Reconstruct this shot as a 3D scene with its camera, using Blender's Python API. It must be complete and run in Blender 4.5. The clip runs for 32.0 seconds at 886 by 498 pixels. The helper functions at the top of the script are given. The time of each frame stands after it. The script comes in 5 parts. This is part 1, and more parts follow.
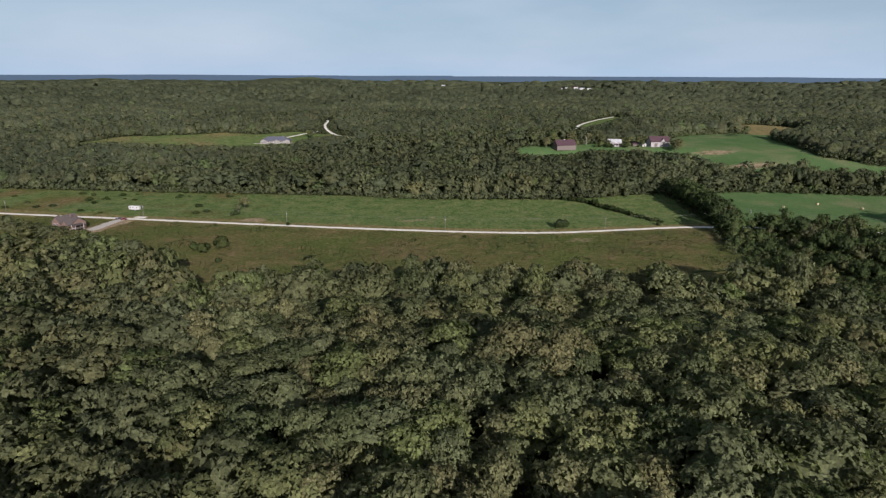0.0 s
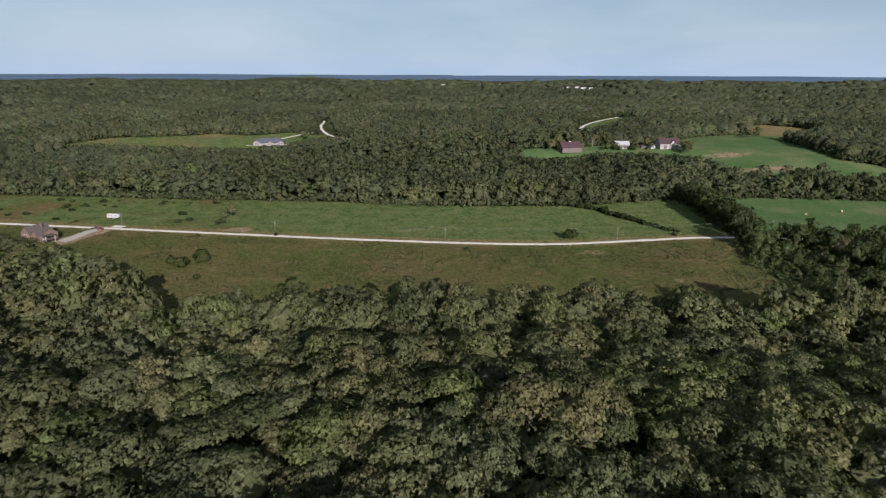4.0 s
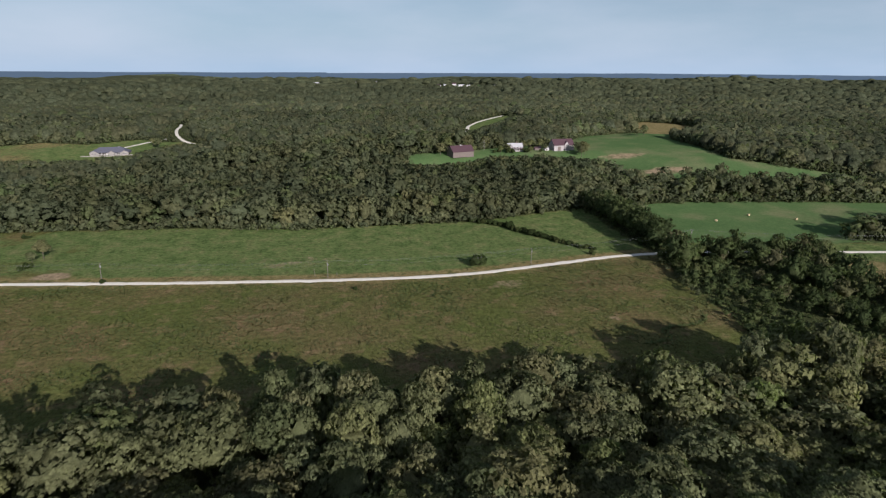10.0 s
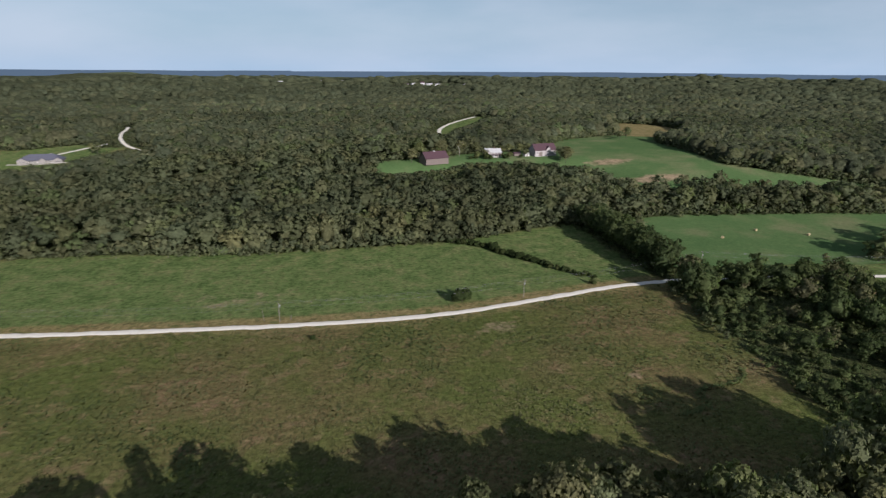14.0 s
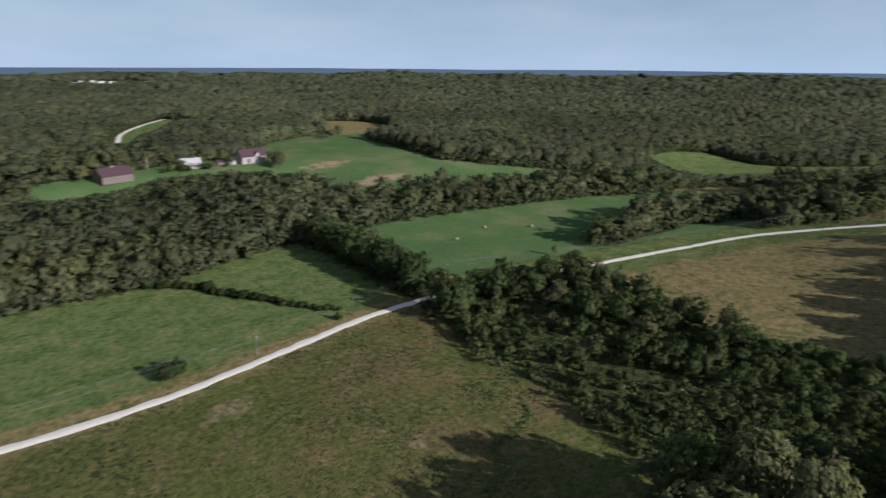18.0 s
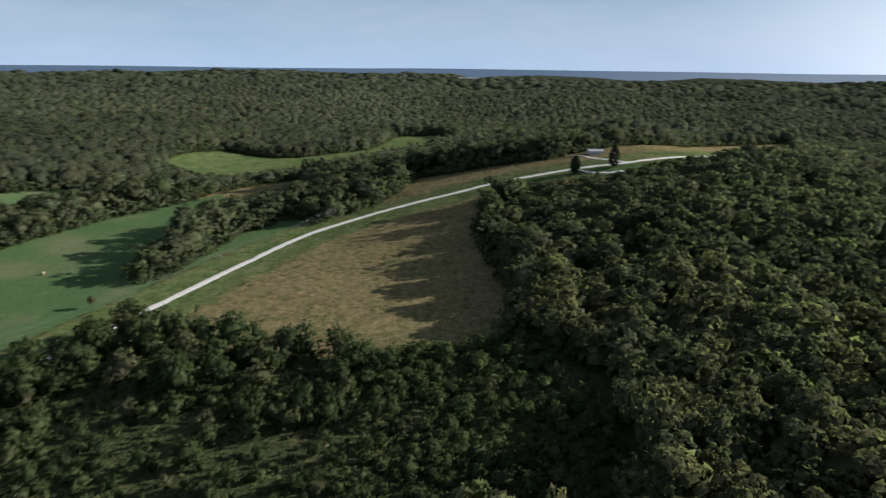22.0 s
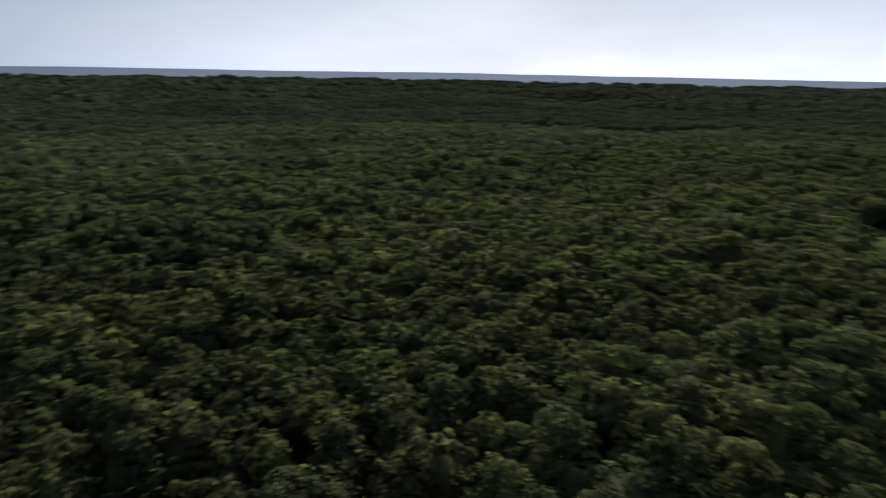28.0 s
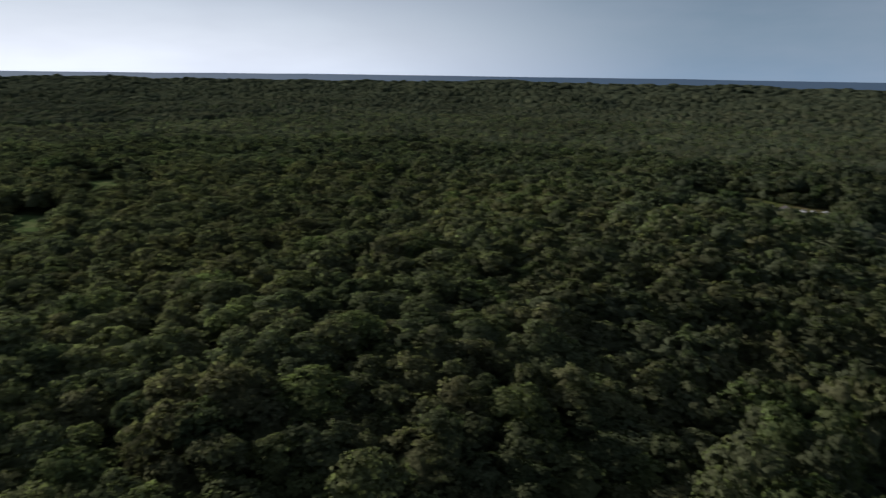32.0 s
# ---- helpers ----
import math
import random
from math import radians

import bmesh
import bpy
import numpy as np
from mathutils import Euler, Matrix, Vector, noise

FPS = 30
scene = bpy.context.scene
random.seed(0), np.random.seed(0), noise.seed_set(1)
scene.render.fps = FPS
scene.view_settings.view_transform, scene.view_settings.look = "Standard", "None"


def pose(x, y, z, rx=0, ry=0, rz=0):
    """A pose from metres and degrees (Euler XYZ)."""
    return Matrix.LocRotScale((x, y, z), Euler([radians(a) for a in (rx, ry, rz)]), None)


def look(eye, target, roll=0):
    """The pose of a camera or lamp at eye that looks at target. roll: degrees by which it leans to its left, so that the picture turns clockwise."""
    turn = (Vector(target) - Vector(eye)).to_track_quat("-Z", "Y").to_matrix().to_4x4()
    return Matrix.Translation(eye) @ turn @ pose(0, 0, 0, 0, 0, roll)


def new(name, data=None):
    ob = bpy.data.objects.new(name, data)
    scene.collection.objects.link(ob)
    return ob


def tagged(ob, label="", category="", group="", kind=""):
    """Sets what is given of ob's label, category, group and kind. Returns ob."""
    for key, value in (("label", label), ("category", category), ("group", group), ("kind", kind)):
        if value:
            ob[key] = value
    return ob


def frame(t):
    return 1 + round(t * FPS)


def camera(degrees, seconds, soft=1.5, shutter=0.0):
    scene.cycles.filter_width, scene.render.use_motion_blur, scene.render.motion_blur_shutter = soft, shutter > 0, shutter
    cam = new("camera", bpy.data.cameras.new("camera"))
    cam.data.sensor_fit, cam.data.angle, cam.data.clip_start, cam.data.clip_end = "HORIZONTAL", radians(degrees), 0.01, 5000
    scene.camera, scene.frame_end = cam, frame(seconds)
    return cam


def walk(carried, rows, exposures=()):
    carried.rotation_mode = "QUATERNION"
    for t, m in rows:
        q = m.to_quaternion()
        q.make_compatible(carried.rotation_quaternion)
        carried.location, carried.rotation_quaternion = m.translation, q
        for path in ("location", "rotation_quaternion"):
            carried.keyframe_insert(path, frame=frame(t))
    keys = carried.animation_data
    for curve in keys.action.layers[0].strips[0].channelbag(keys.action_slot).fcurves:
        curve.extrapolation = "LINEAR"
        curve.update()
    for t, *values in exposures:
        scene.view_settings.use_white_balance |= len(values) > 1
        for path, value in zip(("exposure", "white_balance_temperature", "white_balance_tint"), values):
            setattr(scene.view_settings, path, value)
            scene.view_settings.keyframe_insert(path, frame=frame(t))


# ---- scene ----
cam = camera(70.4, 32.0, soft=1.3, shutter=0.9)
PATH = [
    (0.0, (-1.79, -15.87, 113.42), (-2.16, 80.36, 86.22), 0.24),
    (0.5, (-1.91, -12.57, 113.24), (-2.28, 83.65, 86.00), 0.23),
    (1.0, (-1.91, -9.04, 113.12), (-2.29, 87.18, 85.88), 0.24),
    (1.5, (-1.89, -5.16, 113.08), (-2.26, 91.05, 85.82), 0.24),
    (2.0, (-1.80, -0.91, 113.11), (-2.18, 95.30, 85.85), 0.24),
    (2.5, (-1.79, 3.65, 113.15), (-2.16, 99.87, 85.89), 0.20),
    (3.0, (-1.84, 8.46, 113.16), (-2.20, 104.67, 85.88), 0.25),
    (3.5, (-1.85, 13.49, 113.14), (-2.21, 109.69, 85.84), 0.24),
    (5.5, (-2.58, 37.40, 112.35), (-2.85, 133.59, 85.01), 0.22),
    (6.0, (-2.76, 44.04, 112.55), (-3.01, 140.21, 85.16), 0.25),
    (6.5, (-2.74, 50.72, 112.77), (-3.00, 146.89, 85.34), 0.26),
    (7.0, (-2.45, 57.35, 112.97), (-2.00, 153.51, 85.53), 0.28),
    (7.5, (-2.36, 64.01, 113.08), (0.12, 160.13, 85.60), 0.29),
    (8.0, (-2.32, 70.79, 113.18), (4.39, 166.68, 85.63), 0.30),
    (8.5, (-2.22, 77.63, 113.19), (9.24, 173.06, 85.60), 0.32),
    (9.0, (-2.15, 84.75, 113.02), (12.36, 179.76, 85.42), 0.32),
    (9.5, (-1.74, 92.06, 112.73), (14.99, 186.72, 85.15), 0.31),
    (10.0, (-1.25, 99.54, 112.44), (16.75, 193.96, 84.83), 0.25),
    (10.5, (-0.76, 107.30, 112.28), (18.12, 201.52, 84.61), 0.28),
    (11.0, (-0.15, 115.25, 112.31), (19.37, 209.35, 84.66), 0.30),
    (11.5, (0.82, 123.08, 112.34), (20.74, 217.09, 84.67), 0.32),
    (12.0, (1.99, 131.02, 112.29), (22.13, 224.97, 84.60), 0.28),
    (12.5, (3.30, 138.76, 112.25), (23.63, 232.67, 84.55), 0.27),
    (13.0, (4.55, 146.41, 112.29), (25.05, 240.29, 84.59), 0.27),
    (13.5, (5.79, 153.88, 112.35), (26.53, 247.69, 84.62), 0.30),
    (15.5, (12.79, 186.17, 111.62), (50.09, 274.68, 83.77), 0.38),
    (16.0, (15.67, 193.88, 111.48), (57.82, 280.17, 83.59), 0.31),
    (16.5, (18.67, 201.36, 111.38), (65.15, 285.37, 83.41), 0.33),
    (17.0, (21.68, 208.53, 111.36), (72.50, 289.97, 83.36), 0.36),
    (17.5, (24.61, 215.11, 111.42), (80.27, 293.30, 83.35), 0.38),
    (18.0, (27.47, 221.32, 111.56), (89.27, 294.74, 83.45), 0.41),
    (18.5, (30.22, 227.60, 111.72), (98.24, 295.28, 83.57), 0.44),
    (19.0, (33.18, 233.71, 111.86), (108.11, 293.67, 83.74), 0.52),
    (19.5, (36.94, 239.92, 111.86), (117.73, 291.69, 83.70), 0.52),
    (20.0, (41.46, 246.06, 111.69), (126.07, 291.30, 83.51), 0.46),
    (20.5, (46.25, 252.15, 111.32), (134.75, 289.25, 83.19), 0.51),
    (21.0, (52.14, 258.64, 110.83), (144.48, 284.77, 82.69), 0.57),
    (21.5, (58.25, 264.50, 110.44), (152.78, 280.96, 82.28), 0.62),
    (22.0, (64.20, 269.29, 110.22), (159.62, 279.40, 82.08), 0.60),
    (22.5, (70.58, 273.35, 110.07), (166.47, 276.77, 81.92), 0.61),
    (23.0, (76.64, 276.64, 109.92), (172.57, 274.73, 81.75), 0.58),
    (23.5, (81.59, 278.86, 109.80), (177.38, 272.95, 81.72), 0.62),
    (24.0, (84.94, 280.51, 109.66), (180.11, 268.09, 81.59), 0.66),
    (24.5, (87.53, 282.22, 109.65), (180.41, 257.95, 81.64), 0.84),
    (25.0, (88.48, 283.12, 109.84), (176.97, 245.87, 81.88), 0.91),
    (25.5, (88.24, 283.37, 110.18), (170.95, 234.58, 82.29), 0.98),
    (27.5, (85.49, 283.31, 111.70), (140.31, 204.36, 84.11), 1.10),
    (28.0, (85.29, 282.94, 111.64), (126.55, 196.12, 84.10), 1.07),
    (28.5, (84.41, 282.59, 111.64), (112.52, 190.65, 84.11), 0.96),
    (29.0, (82.05, 282.54, 111.67), (95.06, 187.27, 84.20), 0.95),
    (29.5, (79.65, 282.70, 111.63), (76.22, 186.60, 84.21), 1.01),
    (30.0, (77.90, 282.78, 111.43), (58.37, 188.61, 84.04), 0.99),
    (30.5, (76.49, 283.45, 111.32), (42.00, 193.66, 83.98), 0.95),
    (31.0, (75.64, 284.43, 111.23), (26.61, 201.64, 83.97), 0.94),
    (31.5, (75.12, 285.81, 111.12), (15.62, 210.17, 83.95), 0.90),
    (32.0, (74.53, 287.37, 111.04), (8.32, 217.52, 83.90), 0.78),
]
EXPOSURES = [(0.0, 0.37, 6090, 16), (13.0, 0.36, 6040, 16), (17.0, 0.33, 5890, 16), (22.0, 0.4, 5860, 15), (25.0, 0.12, 5800, 16), (28.0, -0.3, 5800, 16), (30.0, -0.6, 5800, 15), (31.0, -0.3, 5800, 15), (32.0, -0.38, 5820, 14)]
walk(cam, [(t, look(eye, target, roll)) for t, eye, target, roll in PATH], EXPOSURES)

# ---- sky and sun ----
SUN_TOWARDS = Vector((0.318, -0.948, 0.364))  # low sun, about 20 degrees up
world = bpy.data.worlds.new("sky")
scene.world = world
world.use_nodes = True
wn, wl = world.node_tree.nodes, world.node_tree.links
sky = wn.new("ShaderNodeTexSky")
sky.sky_type, sky.sun_disc = "NISHITA", False
sky.sun_elevation, sky.sun_rotation = radians(20), radians(161.5)
sky.altitude, sky.air_density, sky.dust_density, sky.ozone_density = 200, 1.0, 0.35, 1.7
# thin high cloud
wc = wn.new("ShaderNodeTexCoord")
wm = wn.new("ShaderNodeMapping")
wm.inputs["Scale"].default_value = (1.3, 1.3, 5.0)
wz = wn.new("ShaderNodeTexNoise")
wz.inputs["Scale"].default_value, wz.inputs["Detail"].default_value, wz.inputs["Roughness"].default_value = 2.2, 7, 0.55
wr = wn.new("ShaderNodeMapRange")
for k, v in (("From Min", 0.36), ("From Max", 0.75), ("To Min", 0.0), ("To Max", 0.36)):
    wr.inputs[k].default_value = v
wx = wn.new("ShaderNodeMixRGB")
wx.inputs[2].default_value = (12.0, 12.6, 13.6, 1)
wl.new(wc.outputs["Generated"], wm.inputs[0])
wl.new(wm.outputs[0], wz.inputs["Vector"])
wl.new(wz.outputs["Fac"], wr.inputs[0])
wl.new(wr.outputs[0], wx.inputs[0])
# pale haze and thin cloud low in the sky, whitest just west of the sun
wd = wn.new("ShaderNodeVectorMath")
wd.operation = "DOT_PRODUCT"
wd.inputs[1].default_value = Vector((0.09, -0.94, 0.33)).normalized()
wl.new(wc.outputs["Generated"], wd.inputs[0])
wp = wn.new("ShaderNodeMapRange")
for k, v in (("From Min", 0.28), ("From Max", 1.0), ("To Min", 0.0), ("To Max", 1.0)):
    wp.inputs[k].default_value = v
wp.interpolation_type = "SMOOTHSTEP"
wl.new(wd.outputs["Value"], wp.inputs[0])
wh = wn.new("ShaderNodeMixRGB")
wh.inputs[1].default_value, wh.inputs[2].default_value = (6.9, 9.4, 11.6, 1), (30.0, 30.6, 30.8, 1)
wl.new(wp.outputs[0], wh.inputs[0])
ws = wn.new("ShaderNodeSeparateXYZ")
wl.new(wc.outputs["Generated"], ws.inputs[0])
wf = wn.new("ShaderNodeMapRange")
for k, v in (("From Min", 0.0), ("From Max", 0.20), ("To Min", 0.96), ("To Max", 0.04)):
    wf.inputs[k].default_value = v
wl.new(ws.outputs["Z"], wf.inputs[0])
wo = wn.new("ShaderNodeMixRGB")
wl.new(wf.outputs[0], wo.inputs[0])
wl.new(sky.outputs[0], wo.inputs[1])
wl.new(wh.outputs[0], wo.inputs[2])
wl.new(wo.outputs[0], wx.inputs[1])
wl.new(wx.outputs[0], wn["Background"].inputs[0])
wn["Background"].inputs[1].default_value = 0.046
sun = new("sun", bpy.data.lights.new("sun", "SUN"))
sun.data.energy, sun.data.angle, sun.data.color = 5.0, radians(0.5), (1.0, 0.945, 0.87)
sun.matrix_world = look(SUN_TOWARDS * 500, (0, 0, 0))


# ---- materials ----
def material(name, rough=0.8, spec=0.3, metal=0.0):
    m = bpy.data.materials.new(name)
    m.use_nodes = True
    b = m.node_tree.nodes["Principled BSDF"]
    b.inputs["Roughness"].default_value, b.inputs["Metallic"].default_value = rough, metal
    b.inputs["Specular IOR Level"].default_value = spec
    return m, m.node_tree.nodes, m.node_tree.links, b


def ramp(nodes, stops):
    r = nodes.new("ShaderNodeValToRGB")
    e = r.color_ramp.elements
    while len(e) < len(stops):
        e.new(0.5)
    for k, (at, col) in zip(e, stops):
        k.position, k.color = at, (*col, 1)
    return r


def noise_at(nodes, links, scale, detail=4, rough=0.6, stretch=None):
    n = nodes.new("ShaderNodeTexNoise")
    n.inputs["Scale"].default_value, n.inputs["Detail"].default_value, n.inputs["Roughness"].default_value = scale, detail, rough
    g = nodes.new("ShaderNodeNewGeometry")
    if stretch:
        m = nodes.new("ShaderNodeMapping")
        m.inputs["Scale"].default_value = stretch
        links.new(g.outputs["Position"], m.inputs[0])
        links.new(m.outputs[0], n.inputs["Vector"])
    else:
        links.new(g.outputs["Position"], n.inputs["Vector"])
    return n


def blend(nodes, links, fac, a, b, mode="MIX"):
    m = nodes.new("ShaderNodeMixRGB")
    m.blend_type = mode
    for at, v in zip((0, 1, 2), (fac, a, b)):
        if isinstance(v, (int, float)):
            m.inputs[at].default_value = v
        elif isinstance(v, tuple):
            m.inputs[at].default_value = (*v, 1)
        else:
            links.new(v, m.inputs[at])
    return m.outputs[0]


def mapped(nodes, links, value, a, b, c, d):
    m = nodes.new("ShaderNodeMapRange")
    for k, v in (("From Min", a), ("From Max", b), ("To Min", c), ("To Max", d)):
        m.inputs[k].default_value = v
    links.new(value, m.inputs[0])
    return m.outputs[0]


def bumped(nodes, links, bsdf, height, strength, distance):
    b = nodes.new("ShaderNodeBump")
    b.inputs["Strength"].default_value, b.inputs["Distance"].default_value = strength, distance
    links.new(height, b.inputs["Height"])
    links.new(b.outputs[0], bsdf.inputs["Normal"])


def plain(name, colour, rough=0.7, spec=0.3, metal=0.0, scale=1.5, vary=0.25):
    """A painted, mineral or wooden surface with mottling at two scales."""
    m, n, l, b = material(name, rough, spec, metal)
    a, c = noise_at(n, l, scale), noise_at(n, l, scale * 9, 3)
    lo, hi = tuple(v * (1 - vary) for v in colour), tuple(min(1, v * (1 + vary)) for v in colour)
    col = blend(n, l, a.outputs["Fac"], lo, hi)
    col = blend(n, l, mapped(n, l, c.outputs["Fac"], 0.35, 0.65, 0.0, 0.35), col, tuple(v * 0.6 for v in colour))
    l.new(col, b.inputs["Base Color"])
    bumped(n, l, b, c.outputs["Fac"], 0.15, 0.03)
    return m


def foliage(name, stops, by_object, grain=0.9, sparkle=0.3, clumps=0.75, depth=0.2):
    """Leaves: a hue for each tree, a shade for each leaf spray, and patches over metres."""
    m, n, l, b = material(name, 1.0, 0.0)
    if by_object:
        tint = n.new("ShaderNodeObjectInfo").outputs["Random"]
    else:
        t = n.new("ShaderNodeAttribute")
        t.attribute_name = "tint"
        tint = t.outputs["Fac"]
    r = ramp(n, stops)
    l.new(tint, r.inputs[0])
    g = n.new("ShaderNodeNewGeometry")
    leaf = mapped(n, l, g.outputs["Random Per Island"], 0, 1, 1 - sparkle, 1 + sparkle)
    patch = noise_at(n, l, grain, 3)
    col = blend(n, l, 1.0, r.outputs[0], leaf, "MULTIPLY")
    col = blend(n, l, mapped(n, l, patch.outputs["Fac"], 0.3, 0.7, 0.0, 0.4), col, (0.112, 0.122, 0.060))
    clump, tip = noise_at(n, l, clumps, 2), noise_at(n, l, 2.6, 3, 0.7)
    col = blend(n, l, 1.0, col, mapped(n, l, tip.outputs["Fac"], 0.3, 0.7, 0.72, 1.28), "MULTIPLY")
    col = blend(n, l, 1.0, col, mapped(n, l, clump.outputs["Fac"], 0.3, 0.7, 1 - depth, 1 + depth), "MULTIPLY")
    stand, wide = noise_at(n, l, 0.012, 3), noise_at(n, l, 0.0035, 2)
    col = blend(n, l, 1.0, col, mapped(n, l, stand.outputs["Fac"], 0.3, 0.7, 0.8, 1.2), "MULTIPLY")
    col = blend(n, l, 1.0, col, mapped(n, l, wide.outputs["Fac"], 0.35, 0.65, 0.86, 1.14), "MULTIPLY")
    l.new(col, b.inputs["Base Color"])
    add = n.new("ShaderNodeMath")
    add.operation = "MULTIPLY_ADD"
    add.inputs[1].default_value = 0.6
    l.new(tip.outputs["Fac"], add.inputs[0])
    l.new(clump.outputs["Fac"], add.inputs[2])
    bumped(n, l, b, add.outputs[0], 0.4, 0.9)
    thin, both, out = n.new("ShaderNodeBsdfTranslucent"), n.new("ShaderNodeMixShader"), n["Material Output"]
    both.inputs[0].default_value = 0.5
    l.new(blend(n, l, 1.0, col, (1.06, 1.2, 0.82), "MULTIPLY"), thin.inputs[0])
    l.new(b.outputs[0], both.inputs[1])
    l.new(thin.outputs[0], both.inputs[2])
    l.new(both.outputs[0], out.inputs[0])
    return m


# leaf hues of the woods, their blue raised to paint in sky-blue haze
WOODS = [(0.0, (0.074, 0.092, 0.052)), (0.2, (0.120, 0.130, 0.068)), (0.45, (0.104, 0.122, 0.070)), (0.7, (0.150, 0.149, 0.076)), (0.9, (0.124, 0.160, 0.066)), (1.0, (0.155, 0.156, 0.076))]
CANOPY = [(0.0, (0.115, 0.135, 0.062)), (0.2, (0.176, 0.182, 0.086)), (0.42, (0.160, 0.176, 0.090)), (0.6, (0.215, 0.195, 0.095)), (0.8, (0.185, 0.210, 0.080)), (1.0, (0.225, 0.208, 0.104))]
LEAF = foliage("leaf_near", CANOPY, True, sparkle=0.5)
LEAVES = foliage("leaf_woods", WOODS, False, grain=0.6, sparkle=0.2, clumps=0.5)
# far leaves reuse the WOODS hues, paler and slightly bluer
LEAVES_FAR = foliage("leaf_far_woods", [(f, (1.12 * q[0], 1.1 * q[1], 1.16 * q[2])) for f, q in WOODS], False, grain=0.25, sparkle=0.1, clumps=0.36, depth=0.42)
LEAVES_SCRUB = foliage("leaf_scrub", [(0.0, (0.062, 0.088, 0.036)), (0.4, (0.092, 0.122, 0.046)), (0.75, (0.122, 0.145, 0.056)), (1.0, (0.158, 0.146, 0.08))], False, sparkle=0.38)
LEAVES_NEAR = foliage("leaf_canopy", [(f, (1.3 * q[0] + 0.003, 1.23 * q[1], 1.14 * q[2])) for f, q in WOODS], False, sparkle=0.4)
CONIFER = foliage("conifer_leaf", [(0.0, (0.022, 0.040, 0.022)), (1.0, (0.034, 0.055, 0.030))], True)
SHRUB = foliage("shrub_leaf", [(0.0, (0.036, 0.056, 0.018)), (0.6, (0.052, 0.078, 0.024)), (1.0, (0.075, 0.09, 0.03))], True)
BARK = plain("bark", (0.11, 0.09, 0.07), 0.9, 0.2, scale=2.0)
PALE_BARK = plain("pale_bark", (0.36, 0.33, 0.28), 0.9, 0.2, scale=2.0)


def ground_material():
    m, n, l, b = material("ground_cover", 1.0, 0.0)

    def weight(name):
        a = n.new("ShaderNodeAttribute")
        a.attribute_name = name
        return a.outputs["Fac"]
    big, mid, fine = noise_at(n, l, 0.018, 5), noise_at(n, l, 0.11, 5, 0.65), noise_at(n, l, 1.1, 4, 0.7)
    rows = noise_at(n, l, 0.09, 7, 0.72, (1.0, 0.9, 1.0))

    def edge(w):
        s = n.new("ShaderNodeMath")
        s.operation = "ADD"
        l.new(w, s.inputs[0])
        l.new(mapped(n, l, mid.outputs["Fac"], 0.2, 0.8, -0.3, 0.3), s.inputs[1])
        return mapped(n, l, s.outputs[0], 0.35, 0.65, 0, 1)
    litter = blend(n, l, mid.outputs["Fac"], (0.055, 0.066, 0.028), (0.085, 0.095, 0.04))
    weeds = ramp(n, [(0.34, (0.074, 0.098, 0.030)), (0.43, (0.160, 0.152, 0.057)), (0.52, (0.115, 0.134, 0.041)), (0.62, (0.30, 0.205, 0.115))])
    l.new(mid.outputs["Fac"], weeds.inputs[0])
    weeds2 = ramp(n, [(0.4, (0.142, 0.175, 0.044)), (0.5, (0.185, 0.175, 0.060)), (0.6, (0.275, 0.187, 0.094))])
    l.new(big.outputs["Fac"], weeds2.inputs[0])
    dry = blend(n, l, 1.0, blend(n, l, 0.5, weeds.outputs[0], weeds2.outputs[0]), (0.86, 0.86, 0.86), "MULTIPLY")
    hay = ramp(n, [(0.34, (0.145, 0.146, 0.055)), (0.47, (0.310, 0.236, 0.112)), (0.55, (0.255, 0.204, 0.09)), (0.64, (0.165, 0.165, 0.062))])
    l.new(mid.outputs["Fac"], hay.inputs[0])
    meadow = ramp(n, [(0.36, (0.090, 0.134, 0.042)), (0.5, (0.140, 0.186, 0.062)), (0.64, (0.205, 0.208, 0.088))])
    l.new(rows.outputs["Fac"], meadow.inputs[0])
    lawn = ramp(n, [(0.34, (0.090, 0.156, 0.056)), (0.52, (0.112, 0.178, 0.066)), (0.68, (0.19, 0.205, 0.098))])
    l.new(big.outputs["Fac"], lawn.inputs[0])
    bare = blend(n, l, mid.outputs["Fac"], (0.29, 0.205, 0.125), (0.42, 0.32, 0.205))
    col = litter
    for name, c in (("weeds", dry), ("straw", hay.outputs[0]), ("meadow", meadow.outputs[0]), ("lawn", lawn.outputs[0]), ("bare", bare)):
        col = blend(n, l, edge(weight(name)), col, c)
    col = blend(n, l, mapped(n, l, fine.outputs["Fac"], 0.3, 0.7, 0, 0.55), col, blend(n, l, 1.0, col, (0.5, 0.52, 0.45), "MULTIPLY"))
    clumps = noise_at(n, l, 0.38, 5, 0.75)
    col = blend(n, l, mapped(n, l, weight("lawn"), 0.2, 0.9, 1.0, 0.35), col, mapped(n, l, clumps.outputs["Fac"], 0.32, 0.68, 0.52, 1.4), "MULTIPLY")
    l.new(col, b.inputs["Base Color"])
    bumped(n, l, b, fine.outputs["Fac"], 0.6, 0.5)
    return m


GROUND = ground_material()
GRAVEL = plain("pale_gravel", (0.78, 0.72, 0.61), 0.95, 0.1, scale=0.35, vary=0.2)
PALE_DIRT = plain("pale_dirt", (0.5, 0.45, 0.38), 0.95, 0.1, scale=0.5)
BRICK = plain("brick", (0.185, 0.125, 0.10), 0.85, 0.2, scale=1.2)
SHINGLE = plain("dark_shingle", (0.105, 0.086, 0.078), 0.85, 0.2, scale=1.0)
BLUE_ROOF = plain("blue_grey_roof", (0.10, 0.10, 0.125), 0.7, 0.3, scale=0.6)
